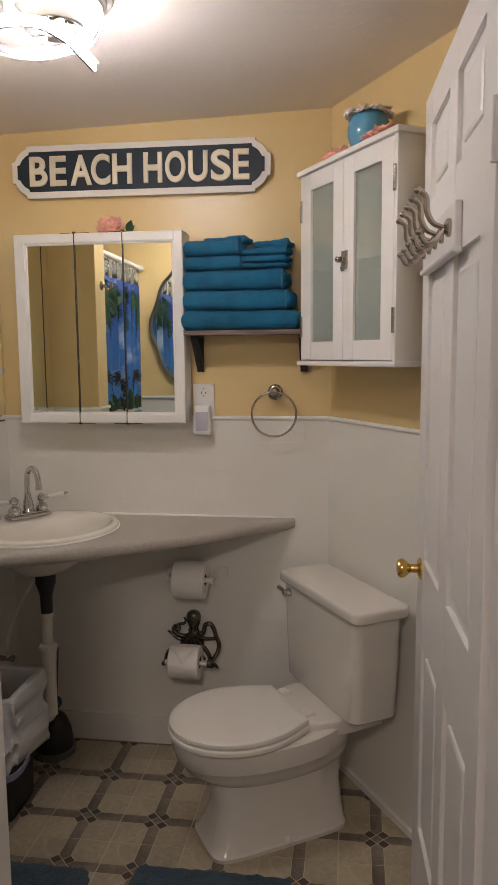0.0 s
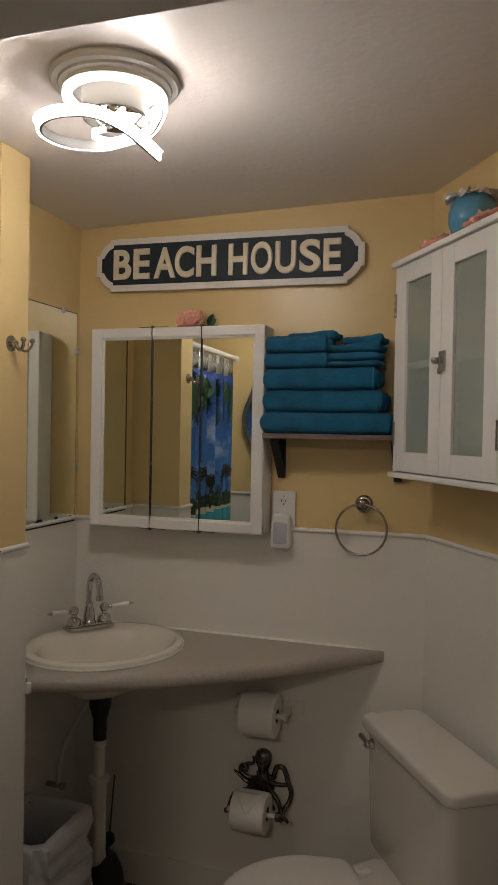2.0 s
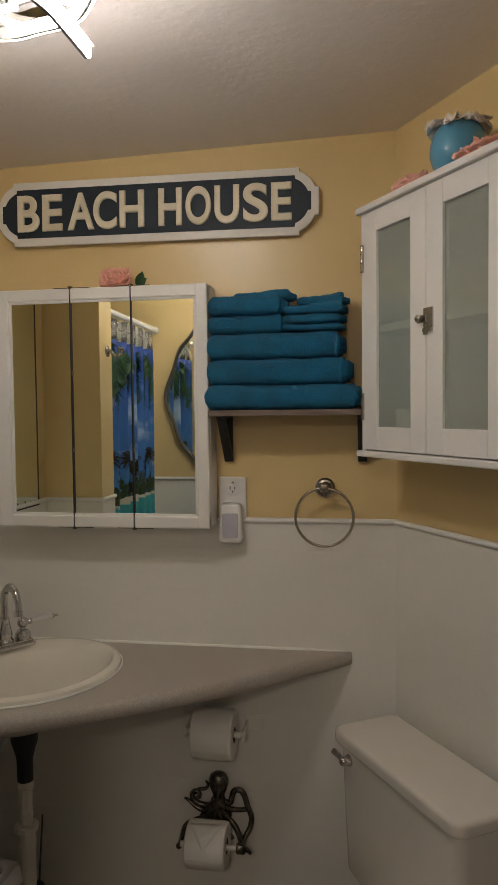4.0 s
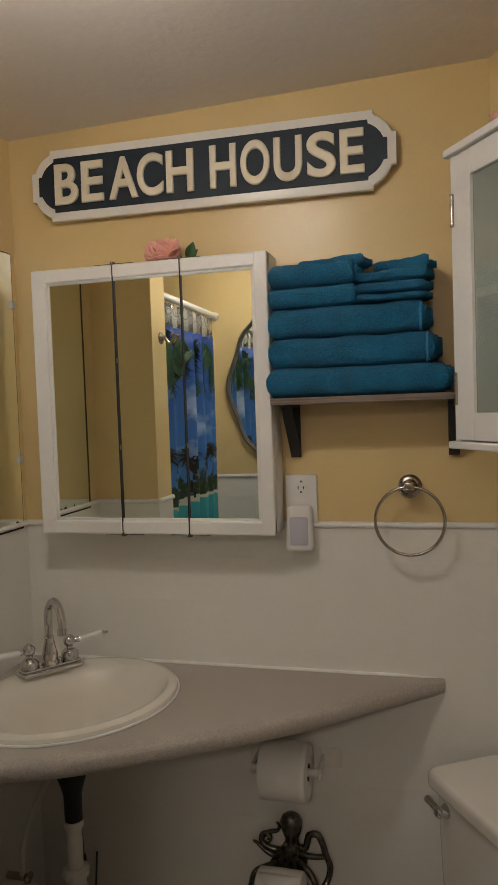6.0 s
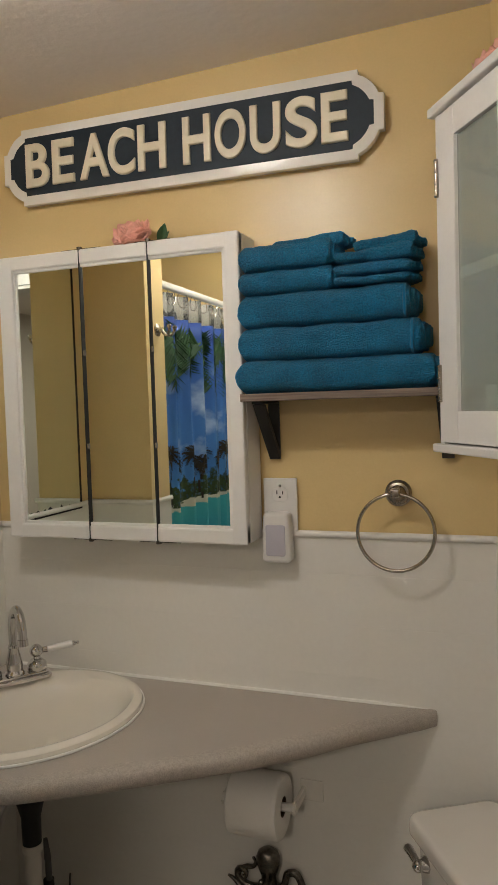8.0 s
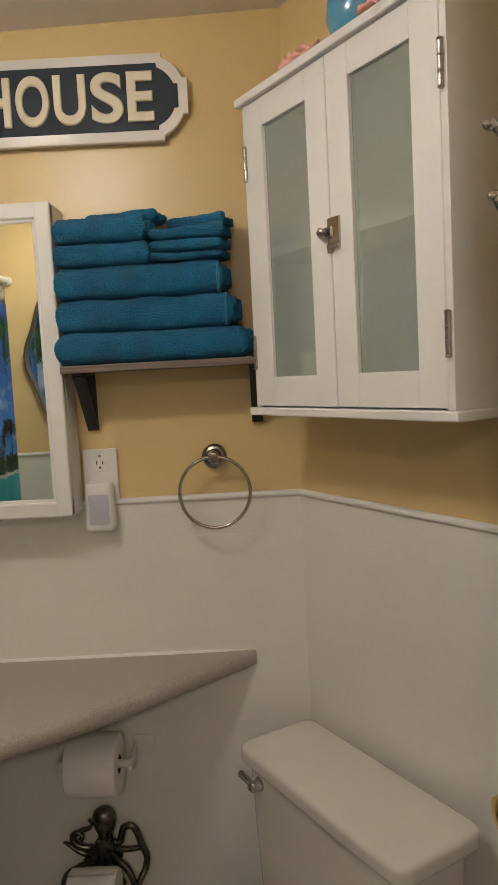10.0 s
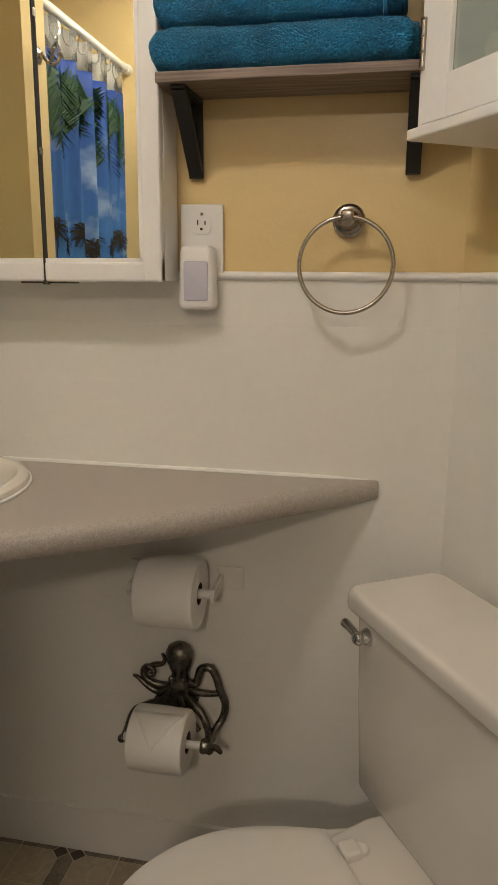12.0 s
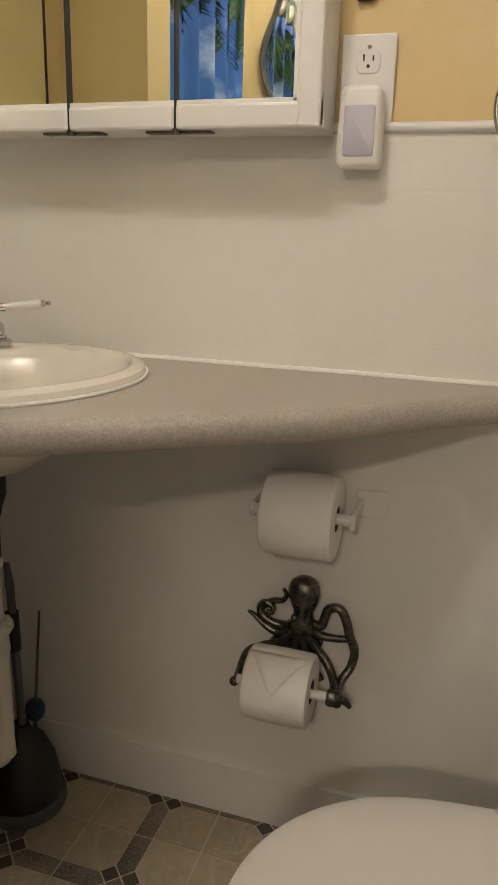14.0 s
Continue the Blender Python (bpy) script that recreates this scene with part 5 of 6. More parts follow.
def octopus_holder():
    o = thing("octopus_paper_holder", pose(-0.079, 0.0, 0.383), "dark cast-iron octopus toilet paper holder", "paper holder")
    bm = bmesh.new()
    # head and mantle
    lathe(bm, [(0, 0.108), (0.012, 0.106), (0.022, 0.099), (0.0270, 0.087), (0.0265, 0.073), (0.022, 0.058), (0.0165, 0.045), (0.017, 0.036), (0.020, 0.026), (0.022, 0.014), (0.016, 0.0), (0, -0.006)], (0, -0.024, 0), Matrix.Diagonal((1, 0.85, 1, 1)), 24)
    head = part("head", bm, IRON, o, smooth=True)
    for x in (-0.011, 0.011):
        bm = bmesh.new()
        ball(bm, (x, -0.044, 0.040), 0.006, u=10, v=8)
        part("eye", bm, IRON, head, smooth=True)

    def arm(points, r0, r1):
        bm = bmesh.new()
        tube(bm, spline(points, 7), lambda k: r0 + (r1 - r0) * k, 10)
        return part("tentacle", bm, IRON, o, smooth=True)

    Y = -0.016
    arm([(-0.010, -0.026, 0.02), (-0.030, Y, 0.006), (-0.055, Y, 0.008), (-0.074, Y, 0.020), (-0.077, Y, 0.036), (-0.066, Y - 0.004, 0.046), (-0.054, Y - 0.006, 0.040), (-0.056, Y - 0.008, 0.030), (-0.064, Y - 0.008, 0.032)], 0.0095, 0.004)
    arm([(-0.012, -0.024, 0.016), (-0.04, Y, -0.008), (-0.065, Y, -0.002), (-0.088, Y, 0.016), (-0.098, Y - 0.004, 0.024)], 0.010, 0.0025)
    arm([(-0.074, Y, 0.036), (-0.055, Y - 0.002, 0.050), (-0.038, Y - 0.002, 0.054), (-0.031, Y - 0.004, 0.066), (-0.036, Y - 0.006, 0.078)], 0.0068, 0.003)
    arm([(0.010, -0.026, 0.016), (0.030, Y, 0.000), (0.055, Y, -0.001), (0.076, Y, 0.002)], 0.0085, 0.006)
    arm([(0.012, -0.024, 0.024), (0.030, Y, 0.018), (0.036, Y - 0.002, 0.034), (0.042, Y - 0.002, 0.052), (0.060, Y - 0.002, 0.056), (0.072, Y - 0.002, 0.038), (0.080, Y - 0.002, 0.010), (0.090, Y - 0.002, -0.018), (0.086, Y - 0.006, -0.046), (0.074, Y - 0.022, -0.066), (0.072, Y - 0.05, -0.078)], 0.0085, 0.0075)
    arm([(0.006, -0.028, 0.006), (0.024, Y - 0.006, -0.022), (0.046, Y - 0.01, -0.044), (0.062, Y - 0.03, -0.062), (0.070, Y - 0.06, -0.070)], 0.009, 0.007)
    arm([(0.000, -0.03, 0.004), (0.010, -0.03, -0.03), (0.026, -0.028, -0.058), (0.040, -0.03, -0.076)], 0.0085, 0.005)
    arm([(-0.006, -0.03, 0.004), (-0.012, -0.03, -0.03), (-0.02, -0.028, -0.06), (-0.03, -0.03, -0.08)], 0.0085, 0.005)
    arm([(-0.010, -0.028, 0.008), (-0.04, Y - 0.006, -0.024), (-0.066, Y - 0.01, -0.034), (-0.092, Y - 0.02, -0.046), (-0.096, Y - 0.05, -0.064), (-0.094, Y - 0.075, -0.066)], 0.009, 0.006)
    bm = bmesh.new()
    ball(bm, (-0.095, -0.098, -0.066), 0.0085, u=12, v=8)
    part("bar_end", bm, IRON, o, smooth=True)
    part("webbing_plate", prism(bmesh.new(), [(-0.06, -0.03), (-0.03, 0.012), (0.024, 0.012), (0.034, -0.02), (0.02, -0.07), (-0.03, -0.07)], 0.0, 0.012, 0.003, 2, m=pose(0, -0.0005, 0, 90)), IRON, o)
    part("bar_cup", lathe(bmesh.new(), [(0, 0), (0.0125, 0), (0.0145, 0.005), (0.013, 0.012), (0.0145, 0.018), (0.0105, 0.024), (0, 0.024)], (0.062, -0.098, -0.060), Matrix.Rotation(radians(90), 4, "Y"), 14), IRON, o, smooth=True)
    arm([(0.074, -0.095, -0.062), (0.088, -0.09, -0.066), (0.098, -0.086, -0.078)], 0.009, 0.004)
    part("bar", rod(bmesh.new(), (-0.09, -0.098, -0.060), (0.066, -0.098, -0.060), 0.008), PLASTIC, o, "white roller bar", True)


octopus_holder()
paper_roll(pose(-0.148, -0.098, 0.327), 0.060, 0.106, "white toilet paper roll with its end folded to a point", True)


# ---- wall cabinet over the toilet ----
CAB_A = -57.7
CAB = Matrix.Translation((0.308, -0.154, 1.365)) @ Matrix.Rotation(radians(CAB_A), 4, "Z")
# local x along the front, +y to the wall, origin at the front left lower corner


def wall_cabinet():
    c = thing("wall_cabinet", CAB, "white wall cabinet with two frosted glass doors", "cabinet")
    W, H, D = 0.530, 0.597, 0.154
    o = 0.012
    bm = box(bmesh.new(), 0, W, -0.006, D, 0.003, 0.018, 0.003)
    part("bottom_slab", bm, WHITE, c)
    part("top_slab", box(bmesh.new(), 0, W, -0.006, D, H - 0.016, H, 0.003), WHITE, c)
    part("side_panel", box(bmesh.new(), o, o + 0.016, 0.004, D - 0.002, 0.018, H - 0.016, 0.001), WHITE, c)
    part("side_panel", box(bmesh.new(), W - o - 0.016, W - o, 0.004, D - 0.002, 0.018, H - 0.016, 0.001), WHITE, c)
    part("back_panel", box(bmesh.new(), o + 0.016, W - o - 0.016, D - 0.008, D - 0.002, 0.018, H - 0.016), WHITE, c)
    for z in (0.295,):
        part("inner_shelf", box(bmesh.new(), o + 0.016, W - o - 0.016, 0.0135, D - 0.008, z, z + 0.018), WHITE, c)
    mid = W / 2
    for k, (a, b) in enumerate(((o + 0.012, mid - 0.001), (mid + 0.001, W - o - 0.012))):
        z0, z1, r, s = 0.021, H - 0.019, 0.054, 0.054
        bm = bmesh.new()
        box(bm, a, a + s, 0.002, 0.020, z0, z1, 0.0012, 1)
        box(bm, b - s, b, 0.002, 0.020, z0, z1, 0.0012, 1)
        box(bm, a + s - 0.0005, b - s + 0.0005, 0.0024, 0.0196, z0, z0 + r, 0.0008, 1)
        box(bm, a + s - 0.0005, b - s + 0.0005, 0.0024, 0.0196, z1 - 0.049, z1, 0.0008, 1)
        d = part("door", bm, WHITE, c)
        part("glass_pane", box(bmesh.new(), a + s, b - s, 0.009, 0.012, z0 + r, z1 - 0.049), FROST, d, "frosted greenish glass pane")
        hx = a - 0.004 if k == 0 else b + 0.004
        for z in (0.095, H - 0.15):
            bm = bmesh.new()
            rod(bm, (hx, 0.001, z), (hx, 0.001, z + 0.058), 0.0042, seg=10)
            for zz in (z - 0.002, z + 0.018, z + 0.038, z + 0.058):
                ball(bm, (hx, 0.001, zz), 0.0052, 0.0052, 0.003, 10, 6)
            part("hinge", bm, NICKEL, d, "nickel butt hinge", True)
    bm = box(bmesh.new(), mid - 0.004, mid + 0.026, -0.002, 0.003, 0.284, 0.326, 0.0012)
    box(bm, mid - 0.022, mid + 0.008, -0.005, 0.0015, 0.296, 0.312, 0.001)
    box(bm, mid - 0.002, mid + 0.026, -0.006, 0.0015, 0.276, 0.284, 0.001)
    box(bm, mid - 0.002, mid + 0.008, -0.005, 0.0015, 0.270, 0.280, 0.001)
    latch = part("latch", bm, material("dark_nickel", (0.42, 0.39, 0.34), 0.22, 1.0, vary=0.1, bump=0.0), c, "nickel cupboard latch")
    part("latch_knob", lathe(bmesh.new(), [(0, 0), (0.005, 0), (0.004, 0.005), (0.007, 0.007), (0.008, 0.010), (0.005, 0.013), (0, 0.014)], (mid - 0.008, -0.004, 0.304), Matrix.Rotation(radians(90), 4, "X"), 16), NICKEL, latch, smooth=True)
    return W, H, D


CW, CH, CD = wall_cabinet()
inside = thing("stored_roll", CAB @ pose(0.115, 0.09, 0.019), "white paper roll stored inside the cabinet", "toilet paper")
part("paper", lathe(bmesh.new(), [(0, 0), (0.045, 0), (0.047, 0.003), (0.047, 0.095), (0.045, 0.098), (0, 0.098)]), PAPER, inside, smooth=True)

# things on the cabinet
v = thing("blue_bowl", CAB @ pose(0.283, 0.072, CH), "round glossy blue bowl on top of the cabinet", "bowl")
part("body", lathe(bmesh.new(), [(0, 0), (0.034, 0), (0.052, 0.014), (0.062, 0.042), (0.062, 0.066), (0.054, 0.09), (0.043, 0.104), (0.041, 0.107), (0.037, 0.104), (0.0, 0.098)], seg=40, sx=0.95, sy=0.95), BLUE, v, smooth=True)
sh = thing("frilled_shells", CAB @ pose(0.283, 0.072, CH + 0.1), "frill of pale translucent shells heaped in the bowl", "shells")
rnd = random.Random(11)
for k in range(26):
    bm = bmesh.new()
    a = 2 * math.pi * k / 26 + rnd.uniform(-0.1, 0.1)
    r0 = rnd.uniform(0.02, 0.036)
    rows = []
    for i in range(4):
        t = i / 3
        rad, h = r0 + 0.036 * t, 0.004 + 0.022 * t * rnd.uniform(0.6, 1.2) - 0.024 * t * t
        rows.append([Vector(((rad) * math.cos(a) - s * 0.013 * math.sin(a), rad * math.sin(a) + s * 0.013 * math.cos(a), h + 0.005 * math.sin(5 * s + k))) for s in (-1, -0.4, 0.4, 1)])
    loft(bm, rows, (False, False), closed=False)
    ob = part("shell", bm, SHELL, sh, smooth=True)
    so = ob.modifiers.new("thick", "SOLIDIFY")
    so.thickness = 0.0015
for k, (x, y, r) in enumerate(((0.15, 0.04, 0.044), (0.195, 0.04, 0.038), (0.215, 0.08, 0.034), (0.36, 0.035, 0.038), (0.415, 0.04, 0.044))):
    silk_flower(CAB @ pose(x, y, CH, 0, 0, 40 * k), "pink silk flower lying on the cabinet top", 16, r, seed=20 + k)


# ---- shower curtain seen in the mirrors ----
def curtain_print():
    m = bpy.data.materials.new("tropical_print")
    m.use_nodes = True
    nt = m.node_tree
    b = bsdf(m)
    b.inputs["Roughness"].default_value = 0.6
    tc = nt.nodes.new("ShaderNodeTexCoord")
    sep = nt.nodes.new("ShaderNodeSeparateXYZ")
    nt.links.new(tc.outputs["Object"], sep.inputs[0])

    def noise_at(scale, detail, stretch=(1, 1, 1)):
        mp = nt.nodes.new("ShaderNodeMapping")
        mp.inputs["Scale"].default_value = stretch
        n = nt.nodes.new("ShaderNodeTexNoise")
        n.inputs["Scale"].default_value, n.inputs["Detail"].default_value = scale, detail
        nt.links.new(tc.outputs["Object"], mp.inputs[0])
        nt.links.new(mp.outputs[0], n.inputs["Vector"])
        return n.outputs[0]

    def ranged(src, a, b_, lo=0.0, hi=1.0):
        r = nt.nodes.new("ShaderNodeMapRange")
        for k, val in zip((1, 2, 3, 4), (a, b_, lo, hi)):
            r.inputs[k].default_value = val
        nt.links.new(src, r.inputs[0])
        return r.outputs[0]

    def op(kind, a, b_):
        n = nt.nodes.new("ShaderNodeMath")
        n.operation = kind
        for k, q in enumerate((a, b_)):
            if isinstance(q, float):
                n.inputs[k].default_value = q
            else:
                nt.links.new(q, n.inputs[k])
        return n.outputs[0]

    def mix(fac, a, b_):
        n = nt.nodes.new("ShaderNodeMix")
        n.data_type = "RGBA"
        nt.links.new(fac, n.inputs[0])
        for k, q in ((6, a), (7, b_)):
            if isinstance(q, tuple):
                n.inputs[k].default_value = (*q, 1)
            else:
                nt.links.new(q, n.inputs[k])
        return n.outputs[2]

    z = sep.outputs[2]
    sky = mix(ranged(z, 1.15, 1.7), (0.06, 0.24, 0.60), (0.008, 0.05, 0.26))
    cloud = ranged(noise_at(7.0, 5.0, (1, 1, 1.5)), 0.52, 0.72)
    cloud = op("MULTIPLY", cloud, ranged(z, 1.66, 1.5))
    sky = mix(op("MULTIPLY", cloud, 0.75), sky, (0.55, 0.68, 0.85))
    edge = op("ADD", z, ranged(noise_at(26.0, 4.0), 0.3, 0.7, -0.035, 0.035))
    trees = op("MULTIPLY", ranged(edge, 1.215, 1.205), ranged(noise_at(60.0, 3.0), 0.3, 0.45, 0.6, 1.0))
    sky = mix(trees, sky, mix(noise_at(90.0, 2.0), (0.004, 0.012, 0.004), (0.05, 0.10, 0.02)))
    sea = ranged(op("ADD", z, ranged(noise_at(20.0, 2.0, (1, 1, 4)), 0.3, 0.7, -0.008, 0.008)), 1.128, 1.123)
    sand = ranged(op("ADD", z, ranged(noise_at(14.0, 3.0, (1, 1, 3)), 0.3, 0.7, -0.012, 0.012)), 1.145, 1.141)
    sky = mix(sand, sky, (0.62, 0.60, 0.50))
    col = mix(sea, sky, mix(ranged(z, 0.9, 1.12), (0.02, 0.22, 0.36), (0.05, 0.40, 0.45)))
    nt.links.new(col, b.inputs["Base Color"])
    return m


PRINT = curtain_print()
FROND = material("printed_frond", (0.012, 0.06, 0.012), 0.6, vary=0.4, fine=80, coarse=20, bump=0.0)
TRUNK = material("printed_trunk", (0.02, 0.015, 0.008), 0.6, vary=0.2, bump=0.0)
CY0, CY1, CXP = -0.725, -1.315, -0.605


def fold_x(y):
    return CXP + 0.016 * math.sin((y - CY0) * 2 * math.pi / 0.115) + 0.007 * math.sin((y - CY0) * 2 * math.pi / 0.052 + 1)


def shower():
    r = thing("curtain_rod", pose(CXP, CY0, 1.852), "white shower curtain rod between the walls", "curtain rod")
    part("tube", rod(bmesh.new(), (0, 0.014, 0), (0, SOUTH - CY0 + 0.004, -0.006), 0.0125), PLASTIC, r, smooth=True)
    for y in (0.0145, SOUTH - CY0 + 0.0035):
        part("flange", rod(bmesh.new(), (0, y, 0 if y > 0 else -0.006), (0, y + (-0.02 if y > 0 else 0.02), 0 if y > 0 else -0.006), 0.018, 0.015), PLASTIC, r, smooth=True)
    c = thing("shower_curtain", pose(0, 0, 0), "blue tropical print shower curtain with clouds and palms", "shower curtain")
    bm = bmesh.new()
    ny, zs = 130, [0.12, 0.6, 1.0, 1.2, 1.4, 1.6, 1.7, 1.752]
    loft(bm, [[(fold_x(CY0 + (CY1 - CY0) * i / ny) + 0.002 * math.sin(5 * z + i * 0.2), CY0 + (CY1 - CY0) * i / ny, z) for i in range(ny + 1)] for z in zs], (False, False), closed=False)
    ob = part("printed_cloth", bm, PRINT, c, smooth=True)
    so = ob.modifiers.new("thick", "SOLIDIFY")
    so.thickness = 0.001
    bm = bmesh.new()
    loft(bm, [[(fold_x(CY0 + (CY1 - CY0) * i / ny), CY0 + (CY1 - CY0) * i / ny, z) for i in range(ny + 1)] for z in (1.7525, 1.828)], (False, False), closed=False)
    ob = part("clear_header", bm, VINYL, c, "clear vinyl header band", True)
    so = ob.modifiers.new("thick", "SOLIDIFY")
    so.thickness = 0.0008
    # printed palms and overhanging fronds, laid on the cloth
    rnd = random.Random(4)

    def on(y, z, lift=0.003):
        return Vector((fold_x(y) + lift, y, z))

    def frond(bm, y, z, a, length, leaf_len, droop):
        for i in range(18):
            t = i / 17
            yy, zz = y + math.cos(a) * length * t, z + math.sin(a) * length * t - droop * t * t
            for s in (-1, 1):
                b_ = a + s * 1.0
                ll = leaf_len * (1 - 0.5 * t) * rnd.uniform(0.8, 1.1)
                y2, z2 = yy + math.cos(b_) * ll, zz + math.sin(b_) * ll - 0.4 * ll
                if not (CY1 + 0.01 < y2 < CY0 - 0.01 and CY1 + 0.01 < yy < CY0 - 0.01) or z2 > 1.748 or zz > 1.748:
                    continue
                w = ll * 0.09
                q = [bm.verts.new(on(yy, zz)), bm.verts.new(on((yy + y2) / 2 + w, (zz + z2) / 2 + w)), bm.verts.new(on(y2, z2)), bm.verts.new(on((yy + y2) / 2 - w, (zz + z2) / 2 - w))]
                bm.faces.new(q)

    bm = bmesh.new()
    for y, z, a, l in ((-0.74, 1.76, -80, 0.22), (-0.80, 1.75, -70, 0.16), (-0.9, 1.76, -120, 0.17), (-1.0, 1.75, -60, 0.16), (-1.1, 1.76, -100, 0.2), (-1.24, 1.76, -110, 0.2), (-0.76, 1.74, -30, 0.2), (-1.18, 1.75, 200, 0.2), (-0.84, 1.755, -95, 0.2), (-0.95, 1.755, -80, 0.14), (-1.05, 1.755, -105, 0.15), (-1.15, 1.755, -75, 0.17), (-1.21, 1.755, -95, 0.22), (-0.78, 1.755, -110, 0.19)):
        frond(bm, y, z, radians(a), l, 0.1, 0.02)
    part("printed_fronds", bm, FROND, c, "printed green palm fronds")
    for y, h in ((-0.79, 1.315), (-0.86, 1.28), (-0.93, 1.31), (-1.02, 1.27), (-1.09, 1.305), (-1.17, 1.28), (-1.25, 1.31)):
        bm = bmesh.new()
        for k in range(9):
            frond(bm, y, h, radians(20 + 40 * k), 0.035, 0.018, 0.012)
        for i in range(6):
            z0, z1 = 1.14 + (h - 1.14) * i / 6, 1.14 + (h - 1.14) * (i + 1) / 6
            dy = 0.006 * math.sin(i)
            bm.faces.new([bm.verts.new(on(y + dy - 0.0022, z0)), bm.verts.new(on(y + dy + 0.0022, z0)), bm.verts.new(on(y + dy + 0.002, z1)), bm.verts.new(on(y + dy - 0.002, z1))])
        part("printed_palm", bm, TRUNK, c, "printed palm tree silhouette")
    l = thing("curtain_liner", pose(-0.628, CY0, 0.1), "plain white vinyl shower liner behind the curtain", "shower curtain")
    bm = bmesh.new()
    loft(bm, [[(0.012 * math.sin(i * 0.5), (SOUTH + 0.012 - CY0) * i / 60, z) for i in range(61)] for z in (0, 0.8, 1.725)], (False, False), closed=False)
    ob = part("vinyl", bm, LINER, l, smooth=True)
    so = ob.modifiers.new("thick", "SOLIDIFY")
    so.thickness = 0.0008
    ring = thing("curtain_ring", pose(CXP, -0.76, 1.838), "chrome wire shower curtain ring", "curtain ring", "curtain rings on the rod")
    line = [(0.004 * math.sin(2 * a), 0.021 * math.sin(a), -0.012 + 0.032 * math.cos(a)) for a in (2 * math.pi * k / 24 for k in range(24))]
    part("wire", tube(bmesh.new(), line, 0.0016, 6, closed=True), CHROME, ring, smooth=True)
    for k in range(1, 7):
        copy_thing(ring, pose(CXP, -0.76 - 0.086 * k, 1.838, 0, 0, 12 * (k % 3)))


shower()


# ---- ornate mirror on the front wall ----
def ornate_mirror():
    o = thing("ornate_mirror", pose(-0.385, SOUTH + 0.0005, 1.55, 90, 0, 180), "wall mirror in a scalloped silver frame", "mirror")

    def outline(k):
        pts = []
        for i in range(96):
            a = 2 * math.pi * i / 96
            s = 1 + 0.06 * math.cos(4 * a) + 0.035 * math.cos(8 * a)
            pts.append((0.165 * k * s * math.cos(a), 0.305 * (1 - (1 - k) * 0.62) * s * math.sin(a)))
        return pts

    bm = bmesh.new()
    rings = []
    for k, z in ((1.0, 0.001), (1.0, 0.012), (0.98, 0.020), (0.95, 0.023), (0.92, 0.019), (0.90, 0.012), (0.90, 0.004)):
        rings.append([(x, y, z) for x, y in outline(k)])
    part("frame", loft(bm, rings, (False, False)), SILVER, o, smooth=True)
    part("pane", prism(bmesh.new(), outline(0.905), 0.002, 0.008), MIRROR, o)


ornate_mirror()


# ---- rugs ----
def rug(name, x0, x1, y0, y1, label, seed):
    t = thing(name, pose((x0 + x1) / 2, (y0 + y1) / 2, FLOOR + 0.001), label, "rug")
    hx, hy = (x1 - x0) / 2, (y1 - y0) / 2
    rnd = random.Random(seed)
    bm = bmesh.new()
    n = 46
    grid = []
    for i in range(n + 1):
        row = []
        for j in range(n + 1):
            u, w = -1 + 2 * i / n, -1 + 2 * j / n
            x, y = u * hx, w * hy
            r = 0.06
            dx, dy = max(0, abs(x) - (hx - r)), max(0, abs(y) - (hy - r))
            d = math.hypot(dx, dy)
            if d > r:
                f = r / d
                x = math.copysign(hx - r + dx * f, x)
                y = math.copysign(hy - r + dy * f, y)
            e = max(0.0, min(1.0, (1 - max(abs(u), abs(w))) * 12))
            row.append(bm.verts.new((x + rnd.uniform(-0.003, 0.003), y + rnd.uniform(-0.003, 0.003), 0.002 + (0.016 + rnd.uniform(-0.004, 0.004)) * e ** 0.5)))
        grid.append(row)
    for i in range(n):
        for j in range(n):
            bm.faces.new((grid[i][j], grid[i + 1][j], grid[i + 1][j + 1], grid[i][j + 1]))
    part("pile", bm, RUG, t, smooth=True)
    part("backing", prism(bmesh.new(), rounded(hx - 0.004, hy - 0.004, 0.06), 0, 0.003), BLACK, t)


rug("bath_rug", -0.545, -0.225, -1.25, -0.690, "dark teal shag bath rug on the vinyl floor", 1)
rug("bath_rug", -0.115, 0.335, -1.22, -0.655, "dark teal shag contour rug in front of the toilet", 2)


# ---- vinyl floor, piece by piece ----
MX, MY, NX0, NY0 = 0.225, 0.2245, -0.1105, -0.004
bm = box(bmesh.new(), -1.45, 0.95, HALLY, 0.1, FLOOR - 0.05, FLOOR)
floor = structure("floor", bm, SEAM, "patterned beige stone-look vinyl floor with dark strips and dots", "floor")


def piece(name, outline, material_, h=0.0009):
    me = bpy.data.meshes.new(name)
    b = bmesh.new()
    prism(b, outline, 0.0, h)
    b.to_mesh(me)
    b.free()
    me.materials.append(material_)
    return me


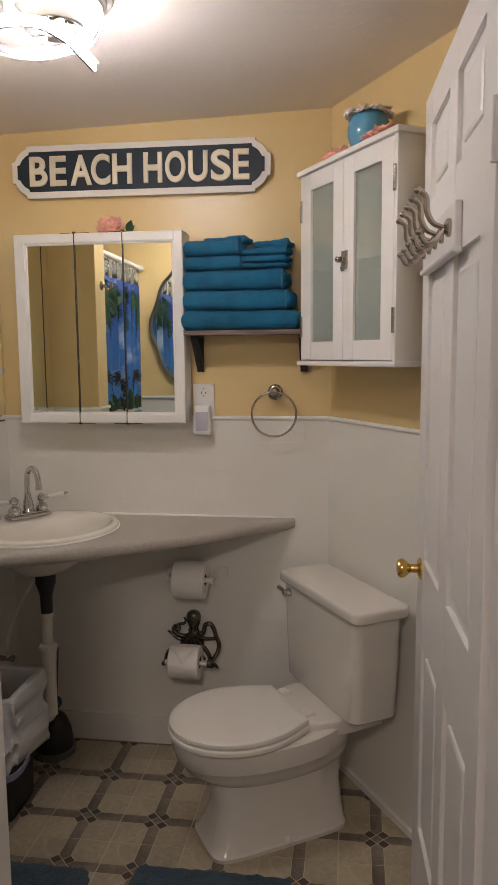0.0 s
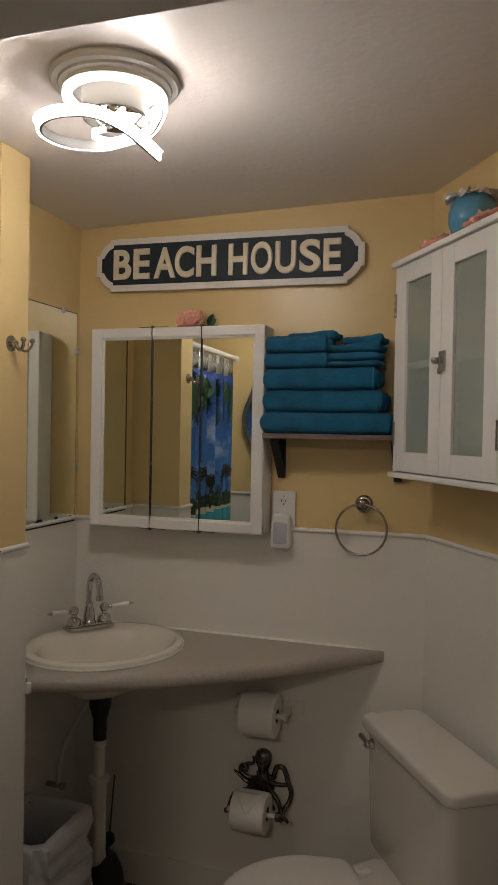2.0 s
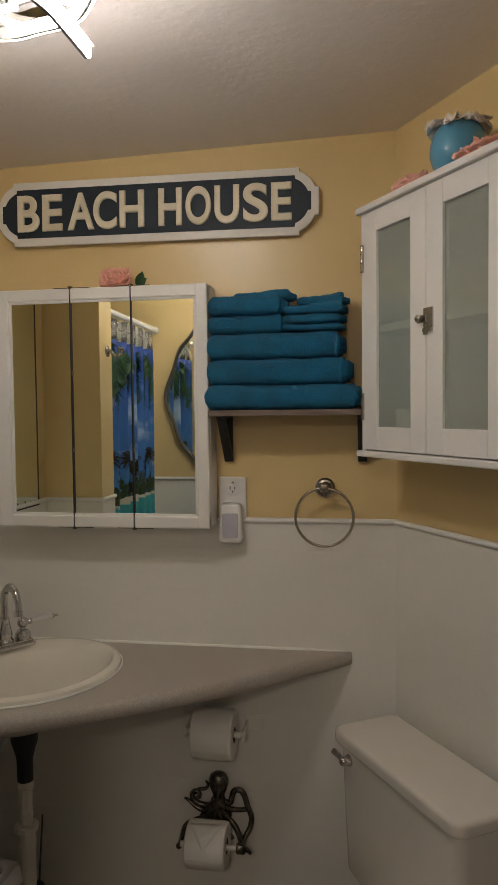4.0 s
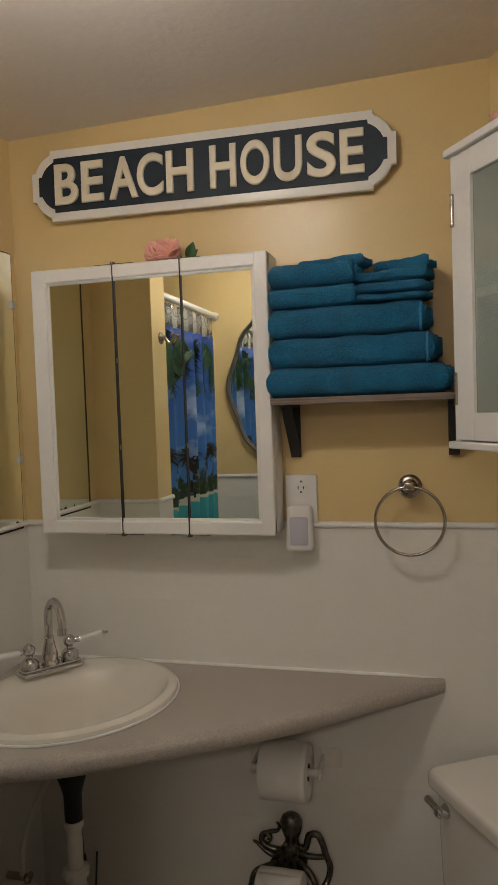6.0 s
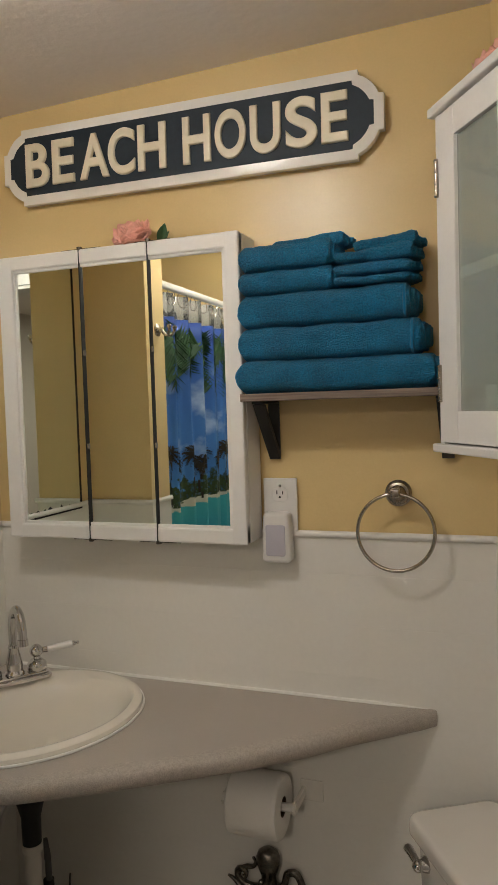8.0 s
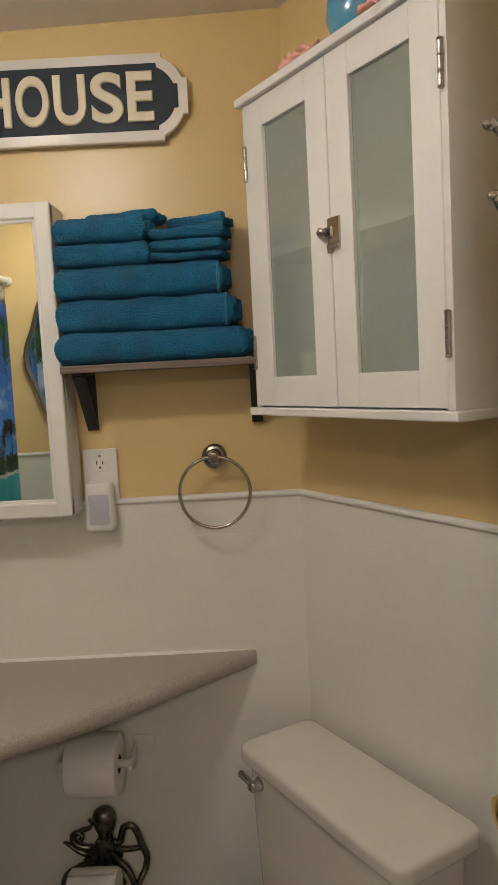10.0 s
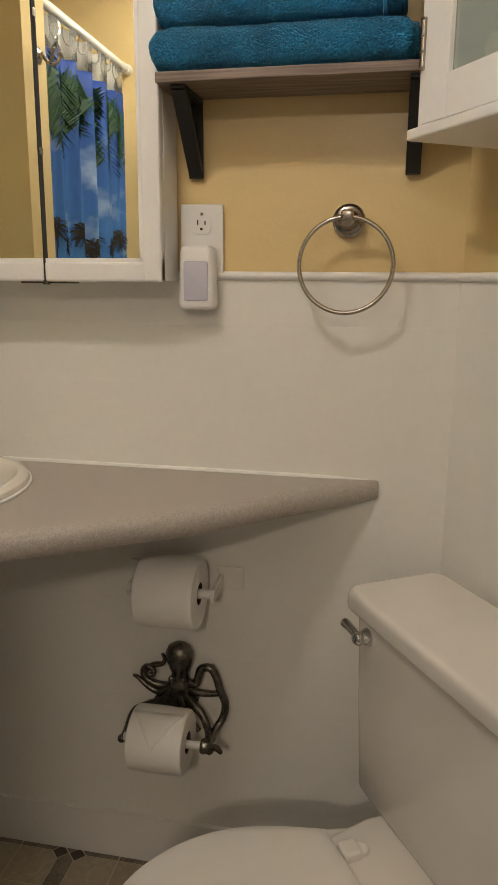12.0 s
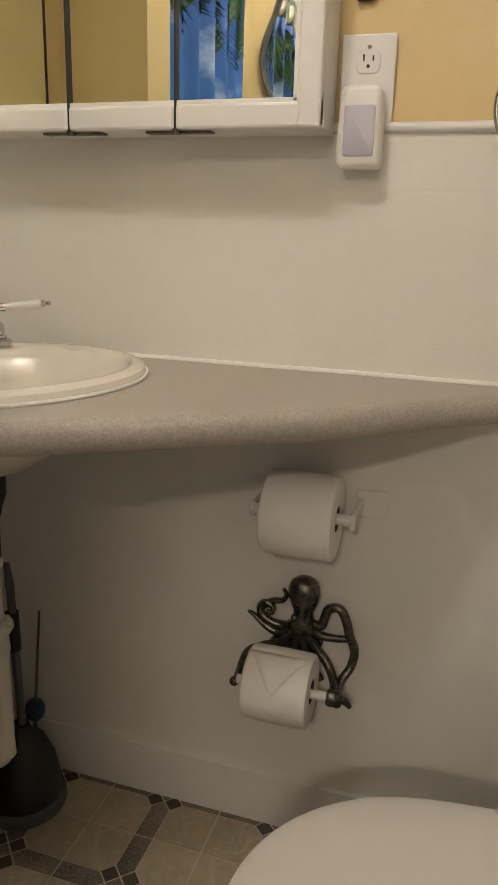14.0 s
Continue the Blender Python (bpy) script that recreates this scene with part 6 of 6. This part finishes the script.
g = 0.0016
hx, hy = MX / 2 - g, MY / 2 - g
pieces = {}
for sx, sy in ((1, 1), (-1, 1), (-1, -1), (1, -1)):
    pts = [(0.0198, 0.0405), (0.0405, 0.0198), (hx, 0.0198), (hx, hy), (0.0198, hy)]
    pts = [(sx * x, sy * y) for x, y in pts]
    pieces[(sx, sy)] = piece("floor_tile", pts if sx * sy > 0 else pts[::-1], TILE)
w = 0.0175
EW = piece("floor_strip", [(0.0215, 0.0), (0.039, -w), (hx, -w), (hx, w), (0.039, w)], STRIP)
NS = piece("floor_strip", [(0.0, 0.0215), (w, 0.039), (w, hy), (-w, hy), (-w, 0.039)], STRIP)
WE = piece("floor_strip", [(-0.0215, 0.0), (-0.039, w), (-hx, w), (-hx, -w), (-0.039, -w)], STRIP)
SN = piece("floor_strip", [(0.0, -0.0215), (-w, -0.039), (-w, -hy), (w, -hy), (w, -0.039)], STRIP)
q = 0.0172
DOTM = piece("floor_dot", [(q, 0), (0, q), (-q, 0), (0, -q)], DOT)
MIDM = piece("floor_dot", [(q, 0), (0, q), (-q, 0), (0, -q)], STRIP)


def inside_room(x, y):
    if y > 0.002 or x < -0.77 or y < SOUTH + 0.004:
        return False
    if x < -0.545 and y < -0.59:
        return False
    return (Vector((x, y)) - CORNER).dot(INTO) > 0.0 and x < END.x


far = bmesh.new()
for j in range(-1, 7):
    for i in range(-4, 6):
        cx, cy = NX0 + i * MX, NY0 - j * MY
        parts_here = [(pieces[k], 0, 0, k[0] * MX * 0.3, k[1] * MY * 0.3) for k in pieces]
        parts_here += [(EW, 0, 0, 0.08, 0), (WE, 0, 0, -0.08, 0), (NS, 0, 0, 0, 0.085), (SN, 0, 0, 0, -0.085)]
        parts_here += [(DOTM, a * 0.0195, b * 0.0195, 0, 0) for a in (1, -1) for b in (1, -1)]
        parts_here += [(MIDM, 0, 0, 0, 0)]
        for me, ox, oy, tx, ty in parts_here:
            if not inside_room(cx + ox + tx, cy + oy + ty):
                continue
            if cy + oy > -0.80 or me.name.startswith("floor_tile"):
                ob = new(me.name.split(".")[0], me)
                ob.location = (cx + ox, cy + oy, FLOOR)
                ob.parent = floor
            else:
                t = bmesh.new()
                t.from_mesh(me)
                bmesh.ops.translate(t, vec=(cx + ox, cy + oy, FLOOR), verts=t.verts)
                join_in(far, t)
rest = part("floor_pieces", far, STRIP, floor, "dark strips and dots of the vinyl pattern near the doorway")
tagged(rest, kind="stuff")
